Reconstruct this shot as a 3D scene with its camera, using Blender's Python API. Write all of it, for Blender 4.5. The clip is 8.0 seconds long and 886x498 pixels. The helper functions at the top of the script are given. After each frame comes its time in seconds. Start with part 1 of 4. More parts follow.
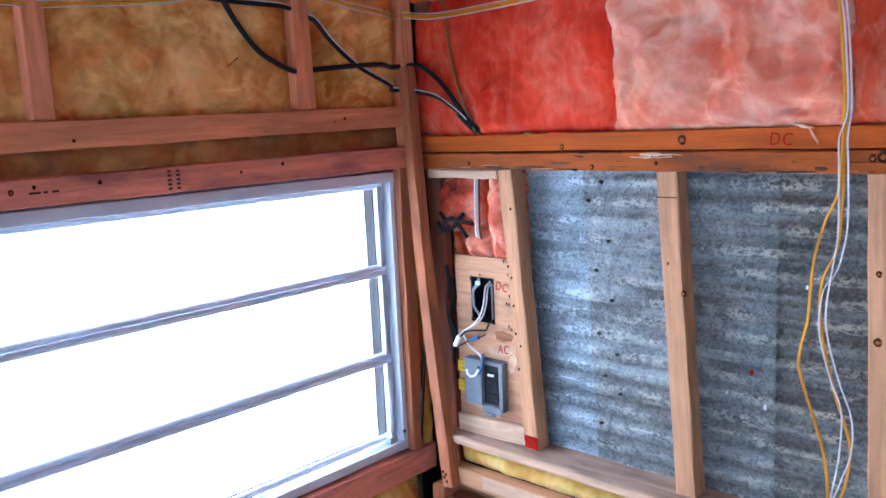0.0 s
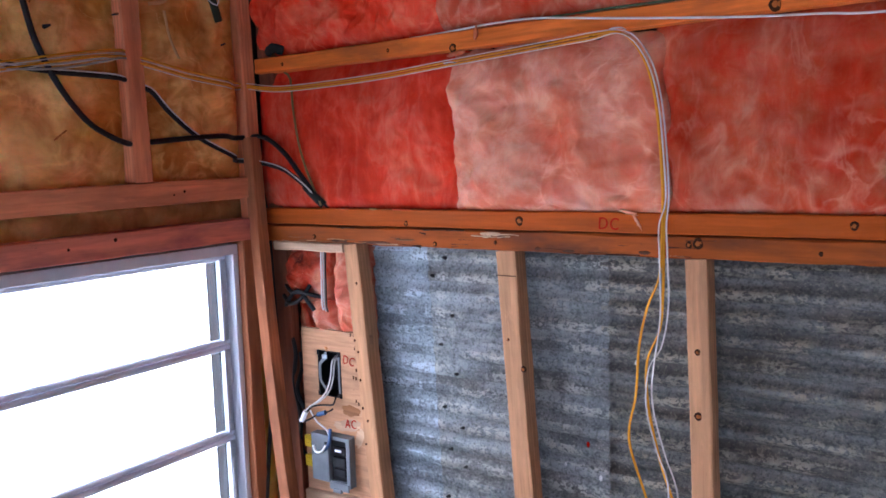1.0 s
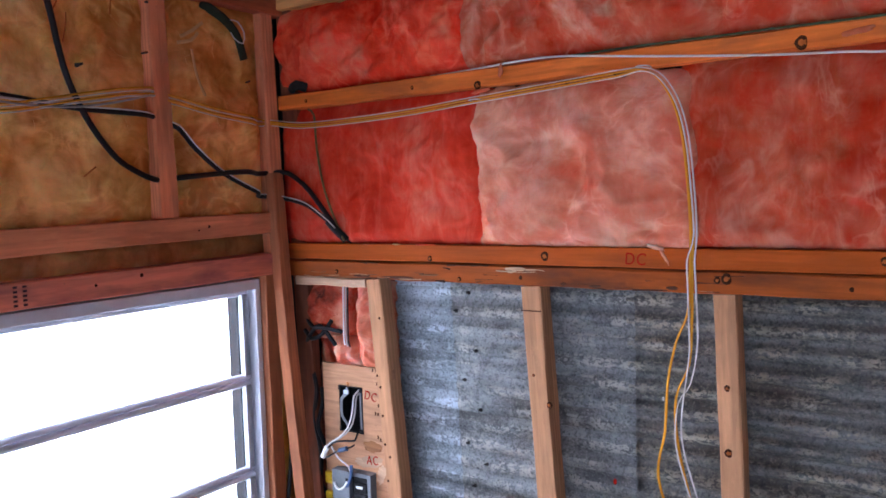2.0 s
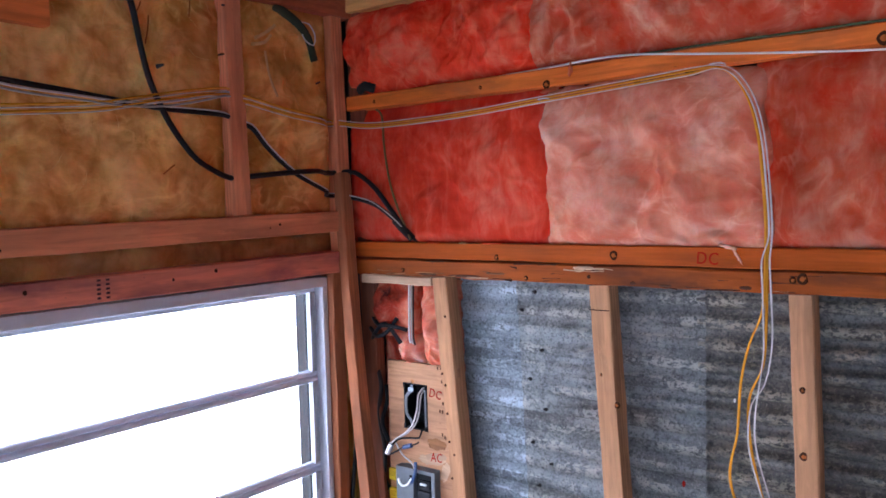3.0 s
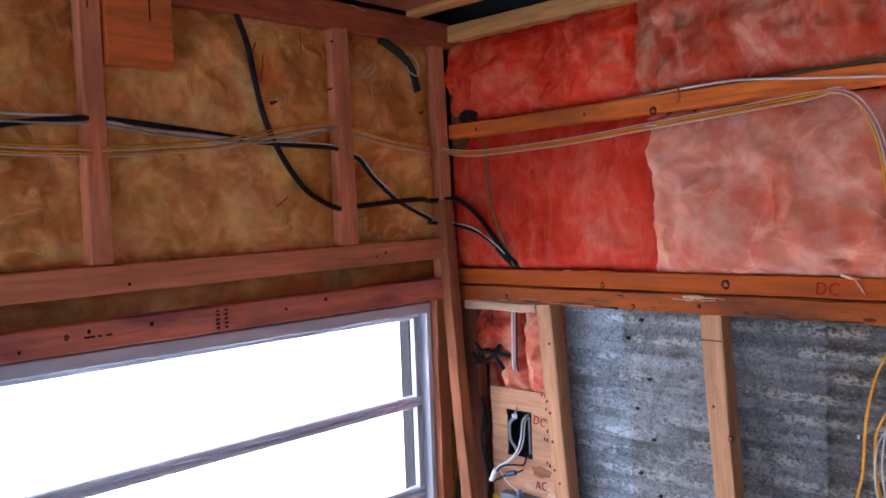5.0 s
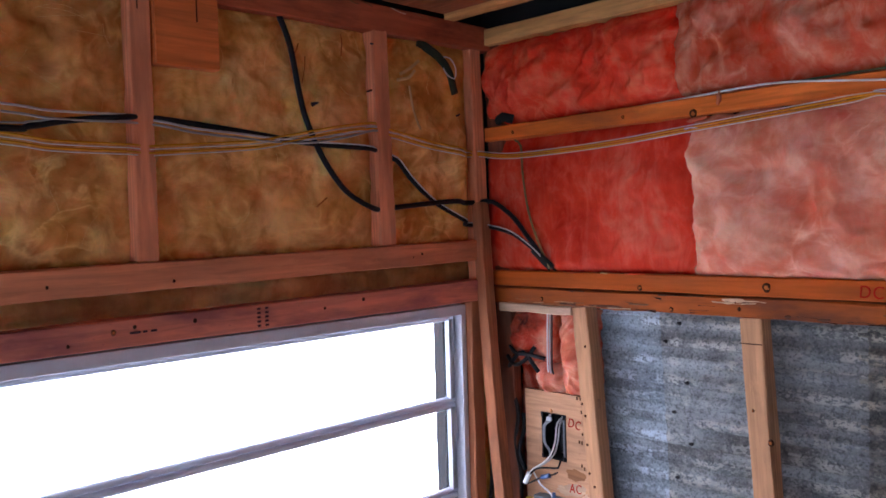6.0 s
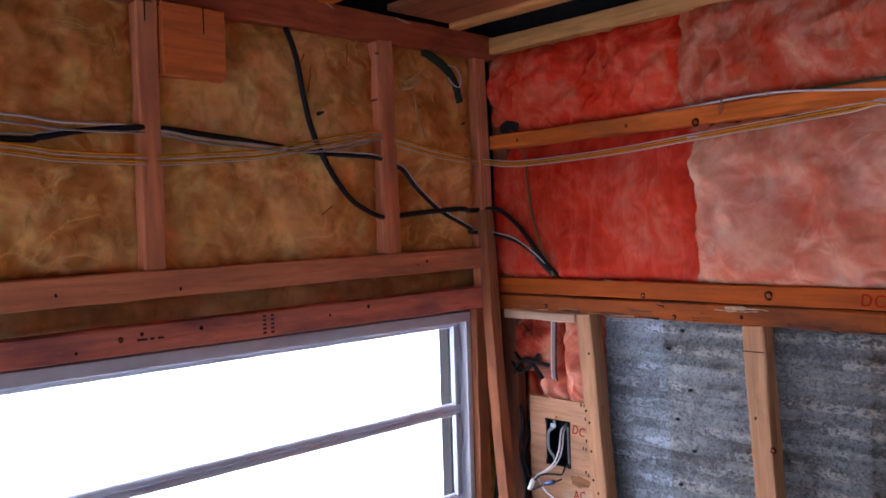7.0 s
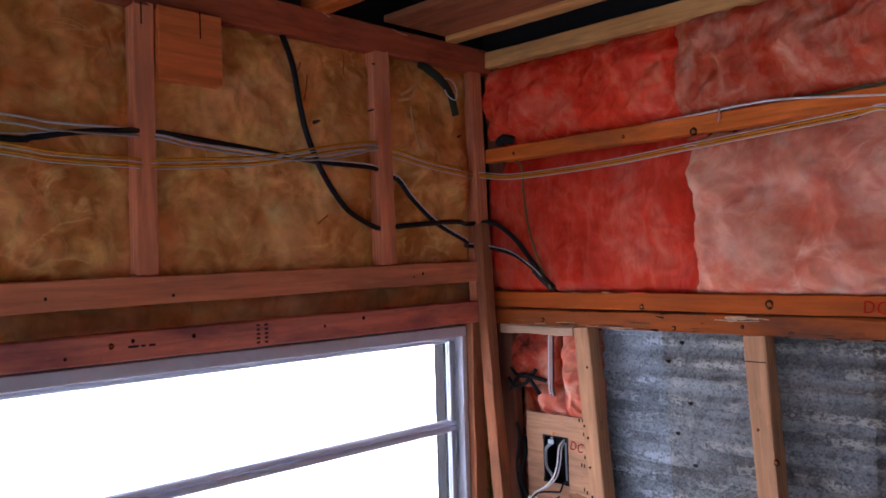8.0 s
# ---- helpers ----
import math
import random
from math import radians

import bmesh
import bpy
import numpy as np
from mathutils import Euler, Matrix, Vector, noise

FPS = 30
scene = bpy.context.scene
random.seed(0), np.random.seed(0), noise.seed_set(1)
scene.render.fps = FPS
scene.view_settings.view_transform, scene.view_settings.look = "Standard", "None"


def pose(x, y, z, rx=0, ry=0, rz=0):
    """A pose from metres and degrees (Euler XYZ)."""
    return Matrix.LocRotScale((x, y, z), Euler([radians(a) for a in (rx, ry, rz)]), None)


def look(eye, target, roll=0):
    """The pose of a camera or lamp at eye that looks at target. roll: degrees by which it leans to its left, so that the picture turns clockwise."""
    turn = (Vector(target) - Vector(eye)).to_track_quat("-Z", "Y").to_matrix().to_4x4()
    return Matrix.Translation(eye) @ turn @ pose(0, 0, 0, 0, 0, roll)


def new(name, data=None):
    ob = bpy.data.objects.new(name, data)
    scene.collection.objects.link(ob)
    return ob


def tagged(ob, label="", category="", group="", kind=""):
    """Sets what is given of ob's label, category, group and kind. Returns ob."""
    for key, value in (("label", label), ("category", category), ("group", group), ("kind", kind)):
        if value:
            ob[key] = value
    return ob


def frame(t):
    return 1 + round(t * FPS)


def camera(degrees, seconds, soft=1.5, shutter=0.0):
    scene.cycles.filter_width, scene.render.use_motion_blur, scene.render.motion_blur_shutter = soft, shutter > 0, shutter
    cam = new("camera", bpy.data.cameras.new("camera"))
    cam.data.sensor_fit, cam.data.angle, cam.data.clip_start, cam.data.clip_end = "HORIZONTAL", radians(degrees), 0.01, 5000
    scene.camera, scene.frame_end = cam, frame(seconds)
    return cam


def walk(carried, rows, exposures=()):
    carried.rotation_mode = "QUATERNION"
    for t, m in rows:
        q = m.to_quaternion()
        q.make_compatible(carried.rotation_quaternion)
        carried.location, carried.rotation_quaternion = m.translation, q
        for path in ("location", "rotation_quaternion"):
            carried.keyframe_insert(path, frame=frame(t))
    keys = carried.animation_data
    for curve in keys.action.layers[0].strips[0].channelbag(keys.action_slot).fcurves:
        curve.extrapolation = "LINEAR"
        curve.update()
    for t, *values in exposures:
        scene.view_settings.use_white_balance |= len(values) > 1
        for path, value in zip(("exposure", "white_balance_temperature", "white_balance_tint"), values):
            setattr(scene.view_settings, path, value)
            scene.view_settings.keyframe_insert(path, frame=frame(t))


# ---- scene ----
cam = camera(56.8, 8.0, soft=1.6)
PATH = [
    (0, (1.541, -1.542, 1.524), (0.177, -0.114, 1.21), -2.7),
    (0.5, (1.563, -1.523, 1.57), (0.363, 0.056, 1.31), -1.8),
    (1, (1.568, -1.508, 1.595), (0.459, 0.142, 1.374), -1.7),
    (1.2, (1.564, -1.509, 1.597), (0.453, 0.142, 1.402), -1.9),
    (2.3, (1.521, -1.551, 1.602), (0.396, 0.097, 1.47), -1.9),
    (2.5, (1.515, -1.559, 1.601), (0.362, 0.07, 1.471), -2.0),
    (3, (1.508, -1.57, 1.587), (0.29, 0.012, 1.464), -1.5),
    (3.5, (1.508, -1.579, 1.574), (0.295, 0.006, 1.449), -0.7),
    (4, (1.51, -1.578, 1.592), (0.283, -0.003, 1.467), -1.0),
    (4.5, (1.482, -1.588, 1.612), (0.268, -0.003, 1.486), -1.2),
    (4.7, (1.488, -1.591, 1.627), (0.152, -0.106, 1.52), -2.6),
    (6, (1.463, -1.632, 1.612), (0.046, -0.223, 1.546), -1.7),
    (6.5, (1.48, -1.628, 1.621), (0.054, -0.227, 1.552), -1.7),
    (7, (1.485, -1.632, 1.62), (0.049, -0.241, 1.565), -1.7),
    (7.5, (1.471, -1.641, 1.61), (0.026, -0.258, 1.564), -1.7),
    (8, (1.457, -1.63, 1.569), (0.04, -0.218, 1.594), -1.6),
]
EXPOSURES = [(0.0, 0.6, 5300, 12), (0.5, 0.4, 5600, 15), (1.0, 0.2, 5950, 21), (2.5, 0.14, 6000, 22), (4.5, 0.06, 6050, 23), (6.0, -0.14, 6200, 25), (8.0, -0.44, 6300, 28)]
walk(cam, [(t, look(eye, target, roll)) for t, eye, target, roll in PATH], EXPOSURES)

# ---- light ----
world = bpy.data.worlds.new("sky")
scene.world = world
world.use_nodes = True
sky = world.node_tree.nodes.new("ShaderNodeTexSky")
sky.sky_type = "NISHITA"
sky.sun_disc = False
sky.sun_elevation, sky.sun_rotation = radians(40), radians(200)
back = world.node_tree.nodes["Background"]
world.node_tree.links.new(sky.outputs[0], back.inputs[0])
back.inputs[1].default_value = 0.1
DAYLIGHT = (0.8, 0.91, 1.0)
WEST_GLOW, SOUTH_GLOW, EAST_FILL = 14.0, 2.1, 0.5


# ---- materials ----
def nodes_of(name):
    m = bpy.data.materials.new(name)
    m.use_nodes = True
    nt = m.node_tree
    return m, nt, nt.nodes["Principled BSDF"]


def add(nt, kind, **inputs):
    n = nt.nodes.new(kind)
    for key, value in inputs.items():
        key = key.replace("_", " ")
        if hasattr(value, "is_output"):
            nt.links.new(value, n.inputs[key])
        else:
            n.inputs[key].default_value = value
    return n


def coords(nt, scale, jitter=True):
    """Object coordinates scaled by axis, shifted by a random amount for each object."""
    tc = nt.nodes.new("ShaderNodeTexCoord")
    mp = nt.nodes.new("ShaderNodeMapping")
    mp.inputs["Scale"].default_value = scale
    src = tc.outputs["Object"]
    if jitter:
        oi = nt.nodes.new("ShaderNodeObjectInfo")
        sc = nt.nodes.new("ShaderNodeVectorMath")
        sc.operation = "SCALE"
        cmb = nt.nodes.new("ShaderNodeCombineXYZ")
        for i in range(3):
            nt.links.new(oi.outputs["Random"], cmb.inputs[i])
        nt.links.new(cmb.outputs[0], sc.inputs[0])
        sc.inputs["Scale"].default_value = 7.3
        ad = nt.nodes.new("ShaderNodeVectorMath")
        nt.links.new(src, ad.inputs[0])
        nt.links.new(sc.outputs[0], ad.inputs[1])
        src = ad.outputs[0]
    nt.links.new(src, mp.inputs["Vector"])
    return mp.outputs[0]


def noise_tex(nt, vec, scale, detail=5.0, rough=0.6, distort=0.0):
    return add(nt, "ShaderNodeTexNoise", Vector=vec, Scale=scale, Detail=detail, Roughness=rough, Distortion=distort).outputs["Fac"]


def ramp(nt, fac, stops):
    r = nt.nodes.new("ShaderNodeValToRGB")
    el = r.color_ramp.elements
    while len(el) < len(stops):
        el.new(0.5)
    for e, (p, c) in zip(el, stops):
        e.position = p
        e.color = (c, c, c, 1) if isinstance(c, (int, float)) else (*c, 1)
    nt.links.new(fac, r.inputs[0])
    return r.outputs[0]


def mix(nt, fac, a, b, mode="MIX"):
    n = nt.nodes.new("ShaderNodeMix")
    n.data_type, n.blend_type = "RGBA", mode
    for value, i in ((fac, 0), (a, 6), (b, 7)):
        if hasattr(value, "is_output"):
            nt.links.new(value, n.inputs[i])
        else:
            n.inputs[i].default_value = value if isinstance(value, (int, float)) else (*value, 1)
    return n.outputs[2]


def bump(nt, bsdf, height, strength, dist):
    b = add(nt, "ShaderNodeBump", Height=height, Strength=strength, Distance=dist)
    nt.links.new(b.outputs[0], bsdf.inputs["Normal"])


def shade(c, k):
    return tuple(min(1, v * k) for v in c)


def wood(name, base, dirt=0.5, rough=0.72, stain=(0.09, 0.045, 0.03)):
    """Sawn softwood, the grain along local x."""
    m, nt, b = nodes_of(name)
    grain = noise_tex(nt, coords(nt, (1.6, 26, 26)), 3.0, 6, 0.65, 0.6)
    rings = add(nt, "ShaderNodeTexWave", Vector=coords(nt, (0.9, 9, 9)), Scale=3.2, Distortion=7.0, Detail=3.0, Detail_Scale=0.8)
    rings.bands_direction = "Y"
    col = ramp(nt, grain, [(0.28, shade(base, 0.62)), (0.5, base), (0.75, shade(base, 1.28))])
    col = mix(nt, ramp(nt, rings.outputs["Fac"], [(0.35, 0.0), (0.9, 0.42)]), col, shade(base, 0.55))
    blot = noise_tex(nt, coords(nt, (2.2, 7, 7)), 2.0, 4, 0.6)
    col = mix(nt, ramp(nt, blot, [(0.48, 0.0), (0.72, dirt)]), col, stain)
    light = noise_tex(nt, coords(nt, (5, 11, 11)), 3.0, 5, 0.7)
    col = mix(nt, ramp(nt, light, [(0.6, 0.0), (0.78, 0.35)]), col, shade(base, 1.6))
    speck = noise_tex(nt, coords(nt, (30, 60, 60)), 3.0, 2, 0.5)
    col = mix(nt, ramp(nt, speck, [(0.7, 0.0), (0.76, 0.55 * dirt)]), col, stain)
    oi = nt.nodes.new("ShaderNodeObjectInfo")
    col = mix(nt, ramp(nt, oi.outputs["Random"], [(0.0, 0.0), (1.0, 0.3)]), col, shade(base, 0.7))
    nt.links.new(col, b.inputs["Base Color"])
    b.inputs["Roughness"].default_value = rough
    b.inputs["Specular IOR Level"].default_value = 0.15
    bump(nt, b, mix(nt, 0.4, grain, light), 0.35, 0.003)
    return m


def fluff(name, deep, mid, pale, level=0.5, wisp=0.5, stretch=(1, 1, 1), spread=0.13, combed=0.0):
    """Glass wool: soft clouds of colour, patches of pale curled wisps, fuzzy relief; light soaks into it."""
    m, nt, b = nodes_of(name)
    v = coords(nt, stretch)
    # bend the wisps: shift the place by a slow coloured noise
    slow = add(nt, "ShaderNodeTexNoise", Vector=v, Scale=7.0, Detail=2.0, Roughness=0.5).outputs["Color"]
    centre = nt.nodes.new("ShaderNodeVectorMath")
    centre.operation = "SUBTRACT"
    nt.links.new(slow, centre.inputs[0])
    centre.inputs[1].default_value = (0.5, 0.5, 0.5)
    scaled = nt.nodes.new("ShaderNodeVectorMath")
    scaled.operation = "SCALE"
    nt.links.new(centre.outputs[0], scaled.inputs[0])
    scaled.inputs["Scale"].default_value = 0.09
    bent = nt.nodes.new("ShaderNodeVectorMath")
    nt.links.new(v, bent.inputs[0])
    nt.links.new(scaled.outputs[0], bent.inputs[1])
    bent = bent.outputs[0]
    big = noise_tex(nt, v, 3.0, 2, 0.5, 0.2)
    cloud = noise_tex(nt, bent, 8.5, 4, 0.55, 0.3)
    patch = noise_tex(nt, bent, 22.0, 5, 0.6, 0.6)
    fine = noise_tex(nt, bent, 85.0, 4, 0.7, 0.8)
    lump = mix(nt, 0.28, mix(nt, 0.62, big, cloud), patch)
    col = ramp(nt, lump, [(level - spread, deep), (level, mid), (level + spread, pale)])
    if combed:
        comb = noise_tex(nt, coords(nt, (stretch[0] * 3.2, stretch[1], stretch[2] * 0.55)), 9.0, 5, 0.6, 0.5)
        col = mix(nt, ramp(nt, comb, [(0.5, 0.0), (0.68, combed)]), col, pale)
        col = mix(nt, ramp(nt, comb, [(0.34, combed), (0.46, 0.0)]), col, deep)
    where = ramp(nt, noise_tex(nt, v, 4.6, 2, 0.5, 0.4), [(0.42, 0.12), (0.62, 1.0)])
    relief = patch
    for scale, wide, k, det in ((6.0, 0.055, wisp, 2), (13.0, 0.06, wisp * 0.75, 4)):
        n = noise_tex(nt, bent, scale, det, 0.5, 0.5)
        line = ramp(nt, n, [(0.5 - wide, 0.0), (0.5, k), (0.5 + wide * 0.7, 0.0)])
        line = mix(nt, where, (0, 0, 0), line)
        line = mix(nt, ramp(nt, patch, [(0.35, 0.3), (0.6, 1.0)]), (0, 0, 0), line)
        col = mix(nt, line, col, shade(pale, 1.22))
        relief = mix(nt, 0.3, relief, line)
    col = mix(nt, ramp(nt, fine, [(0.3, 0.16), (0.5, 0.0)]), col, deep)
    col = mix(nt, ramp(nt, fine, [(0.55, 0.0), (0.8, 0.2)]), col, pale)
    nt.links.new(col, b.inputs["Base Color"])
    b.inputs["Roughness"].default_value = 0.95
    b.inputs["Specular IOR Level"].default_value = 0.04
    b.inputs["Subsurface Weight"].default_value = 0.85
    b.inputs["Subsurface Radius"].default_value = (1.0, 0.3, 0.2)
    b.inputs["Subsurface Scale"].default_value = 0.022
    bump(nt, b, mix(nt, 0.25, relief, fine), 0.3, 0.01)
    return m


def plain(name, col, rough=0.5, metal=0.0, vary=0.15, scale=40.0, spec=0.4):
    m, nt, b = nodes_of(name)
    n = noise_tex(nt, coords(nt, (1, 1, 1)), scale, 4, 0.6)
    n2 = noise_tex(nt, coords(nt, (1, 1, 1)), scale * 0.15, 3, 0.6)
    c = ramp(nt, mix(nt, 0.5, n, n2), [(0.3, shade(col, 1 - vary)), (0.7, shade(col, 1 + vary))])
    nt.links.new(c, b.inputs["Base Color"])
    b.inputs["Roughness"].default_value = rough
    b.inputs["Metallic"].default_value = metal
    b.inputs["Specular IOR Level"].default_value = spec
    bump(nt, b, n, 0.1, 0.001)
    return m


def galvanised(name, tone=1.0, brown=0.5, fleck_col=(0.78, 0.79, 0.76), warm=1.0):
    """Old zinc: each ridge and groove weathered by itself, fine spangle, crisp pale oxide flecks, brown streaks."""
    m, nt, b = nodes_of(name)
    place = nt.nodes.new("ShaderNodeTexCoord").outputs["Object"]
    apart = nt.nodes.new("ShaderNodeSeparateXYZ")
    nt.links.new(place, apart.inputs[0])
    wob = noise_tex(nt, place, 30.0, 3, 0.6)
    drift = nt.nodes.new("ShaderNodeMath")
    drift.operation = "MULTIPLY_ADD"
    nt.links.new(wob, drift.inputs[0])
    drift.inputs[1].default_value = 0.007
    nt.links.new(apart.outputs[2], drift.inputs[2])
    # the height in steps of half a corrugation
    row = nt.nodes.new("ShaderNodeMath")
    row.operation = "SNAP"
    nt.links.new(drift.outputs[0], row.inputs[0])
    row.inputs[1].default_value = 0.0226
    far = nt.nodes.new("ShaderNodeMath")
    far.operation = "MULTIPLY"
    nt.links.new(row.outputs[0], far.inputs[0])
    far.inputs[1].default_value = 31.0
    rowed = nt.nodes.new("ShaderNodeCombineXYZ")
    nt.links.new(apart.outputs[0], rowed.inputs[0])
    nt.links.new(far.outputs[0], rowed.inputs[2])
    rowed = rowed.outputs[0]
    band = noise_tex(nt, rowed, 3.4, 3, 0.6)
    pale_row = noise_tex(nt, rowed, 6.5, 4, 0.7)
    rust_row = noise_tex(nt, rowed, 2.3, 3, 0.6)
    v = coords(nt, (1, 1, 1))
    patch = noise_tex(nt, v, 5.0, 4, 0.6, 0.3)
    mott = noise_tex(nt, v, 70.0, 4, 0.7, 0.2)
    grain = noise_tex(nt, v, 170.0, 3, 0.6, 0.0)
    spang = noise_tex(nt, coords(nt, (0.8, 1, 1.2)), 95.0, 3, 0.65, 0.0)
    lit = lambda r, g, k: shade((r * warm, g, k / warm), tone)
    grey = ramp(nt, mix(nt, 0.4, band, patch), [(0.36, lit(0.15, 0.165, 0.18)), (0.5, lit(0.31, 0.345, 0.375)), (0.64, lit(0.5, 0.55, 0.59))])
    grey = mix(nt, ramp(nt, rust_row, [(0.5, 0.0), (0.6, 0.75 * brown)]), grey, (0.13, 0.098, 0.08))
    grey = mix(nt, ramp(nt, mott, [(0.38, 0.3 + 0.35 * brown), (0.5, 0.0)]), grey, (0.075, 0.08, 0.09))
    ridge = add(nt, "ShaderNodeTexWave", Vector=place, Scale=6.95, Distortion=0.1, Detail=2.0, Detail_Scale=0.7)
    ridge.bands_direction = "Z"
    ridge.inputs["Phase Offset"].default_value = math.pi / 2
    crest = ramp(nt, ridge.outputs["Fac"], [(0.3, 0.25), (0.6, 1.0)])
    worn = mix(nt, crest, (0, 0, 0), ramp(nt, pale_row, [(0.46, 0.12), (0.56, 1.0)]))
    spot = mix(nt, worn, (0, 0, 0), ramp(nt, spang, [(0.46, 0.0), (0.5, 0.85)]))
    grey = mix(nt, spot, grey, shade(fleck_col, tone))
    grey = mix(nt, ramp(nt, grain, [(0.36, 0.6), (0.45, 0.0)]), grey, (0.06, 0.062, 0.07))
    grey = mix(nt, ramp(nt, grain, [(0.58, 0.0), (0.66, 0.4)]), grey, shade(fleck_col, tone))
    nt.links.new(grey, b.inputs["Base Color"])
    nt.links.new(ramp(nt, mott, [(0.3, 0.66), (0.7, 0.44)]), b.inputs["Roughness"])
    nt.links.new(ramp(nt, rust_row, [(0.45, 0.4), (0.7, 0.1)]), b.inputs["Metallic"])
    bump(nt, b, mott, 0.3, 0.0015)
    return m


def glowing(name, strength):
    m, nt, b = nodes_of(name)
    b.inputs["Base Color"].default_value = (*DAYLIGHT, 1)
    b.inputs["Emission Color"].default_value = (*DAYLIGHT, 1)
    b.inputs["Emission Strength"].default_value = strength
    return m


def clear_glass(name):
    m, nt, b = nodes_of(name)
    b.inputs["Roughness"].default_value = 0.02
    b.inputs["Transmission Weight"].default_value = 1.0
    b.inputs["IOR"].default_value = 1.45
    return m


FIR_RED = wood("reddish fir", (0.84, 0.29, 0.14), 0.4)
FIR_ORANGE = wood("orange fir", (0.84, 0.19, 0.03), 0.6)
FIR_OLD = wood("weathered fir", (0.38, 0.08, 0.011), 0.9, stain=(0.05, 0.022, 0.016))
FIR_PLATE = wood("orange-reddish fir with shade in its colour", (0.46, 0.083, 0.007), 0.4)
FIR_TAN = wood("tan fir", (0.6, 0.3, 0.155), 0.4)
FIR_PALE = wood("pale fir", (0.64, 0.41, 0.27), 0.45)
# darker copy of the reddish fir; shade of jamb and batten is in its colour
FIR_RED_SHADED = wood("reddish fir with shade in its colour", (0.45, 0.155, 0.07), 0.8)
FIR_HONEY = wood("honey fir", (0.85, 0.42, 0.14), 0.45)
FIR_CORNER = wood("dark corner fir", (0.09, 0.03, 0.017), 0.6)
# for the corner stud: the corner's shade is put into the wood colour
FIR_SHADE = wood("reddish fir with corner shade", (0.26, 0.075, 0.04), 0.9)
FIR_GREY = wood("grimy fir", (0.52, 0.35, 0.26), 0.9, stain=(0.12, 0.08, 0.06))
FIR_BLOCK = wood("orange-brown block", (0.84, 0.21, 0.055), 0.2)
FIR_DARK = wood("dark roof board", (0.28, 0.12, 0.05), 0.7)
FIR_TOP = wood("dark red fir", (0.5, 0.115, 0.05), 1.0, stain=(0.06, 0.018, 0.014))
PLY = wood("plywood", (0.55, 0.28, 0.155), 0.6)
PLY_DARK = wood("dark plywood", (0.17, 0.1, 0.055), 0.6)
FLOOR_WOOD = wood("worn dark floor boards", (0.28, 0.19, 0.12), 0.6)
FIR_STAIN = wood("stained reddish fir", (0.8, 0.25, 0.16), 0.9, stain=(0.17, 0.055, 0.075))
PINK_DEEP = fluff("deep pink glass wool", (0.47, 0.022, 0.01), (0.64, 0.052, 0.023), (0.7, 0.165, 0.1), 0.52, 0.2, (1.3, 1, 0.8), 0.12, 0.22)
PINK_PALE = fluff("pale pink glass wool", (0.5, 0.088, 0.042), (0.55, 0.165, 0.095), (0.64, 0.31, 0.215), 0.48, 0.9, (1.0, 1, 1.0), 0.12)
PINK_MIXED = fluff("mixed pink glass wool", (0.42, 0.027, 0.008), (0.43, 0.072, 0.03), (0.52, 0.19, 0.12), 0.5, 0.75, (1.2, 1, 0.8), 0.1, 0.15)
PINK_TOP = fluff("faded pink glass wool", (0.45, 0.036, 0.012), (0.49, 0.096, 0.045), (0.62, 0.27, 0.18), 0.49, 0.85, (1.1, 1, 0.9), 0.09)
PINK_UPPER = fluff("upper pink glass wool", (0.56, 0.022, 0.009), (0.82, 0.058, 0.023), (0.88, 0.22, 0.12), 0.51, 0.5, (1, 1, 1), 0.11, 0.2)
YELLOW = fluff("yellow glass wool", (0.47, 0.185, 0.05), (0.69, 0.31, 0.092), (0.9, 0.5, 0.185), 0.5, 0.9, (0.8, 0.8, 1.0), 0.085)
# yellow wool with lowered colour for the shade of the slot over the header
YELLOW_SHADED = fluff("yellow glass wool darkened with shade", (0.3, 0.125, 0.05), (0.5, 0.22, 0.085), (0.7, 0.37, 0.15), 0.5, 0.1)
# near-black blotches put the post's shadow into this wool's colour
PINK_SHADED = fluff("pink glass wool darkened with shade", (0.07, 0.012, 0.012), (0.46, 0.06, 0.03), (0.66, 0.26, 0.17), 0.49, 0.2, (1, 1, 1), 0.1)
PINK_SCRAP = fluff("salmon glass wool scrap", (0.5, 0.1, 0.055), (0.64, 0.22, 0.14), (0.74, 0.4, 0.3), 0.5, 0.4, (1, 1, 1), 0.1)
PINK_LOCK = fluff("pale pink curled wool", (0.58, 0.17, 0.1), (0.66, 0.26, 0.17), (0.72, 0.36, 0.26), 0.5, 0.1)
PINK_LOCK_MID = fluff("salmon curled wool", (0.46, 0.09, 0.045), (0.54, 0.14, 0.075), (0.6, 0.22, 0.14), 0.5, 0.1)
PINK_LOCK_RED = fluff("red curled wool", (0.62, 0.04, 0.018), (0.74, 0.08, 0.04), (0.8, 0.15, 0.09), 0.5, 0.1)
YELLOW_BRIGHT = fluff("bright yellow glass wool", (0.36, 0.19, 0.04), (0.56, 0.34, 0.09), (0.72, 0.52, 0.22), 0.5, 0.3, (1, 1, 1))
TIN = galvanised("bright galvanised steel", 1.25, 0.15, (0.6, 0.67, 0.73), 0.96)
TIN_DULL = galvanised("dull galvanised steel", 1.0, 0.6, (0.68, 0.67, 0.62), 1.04)
TIN_DARK = galvanised("stained galvanised steel", 0.72, 0.85, (0.9, 0.82, 0.66), 1.1)
ALU = plain("dull aluminium", (0.58, 0.59, 0.66), 0.4, 0.1, 0.1, 30)
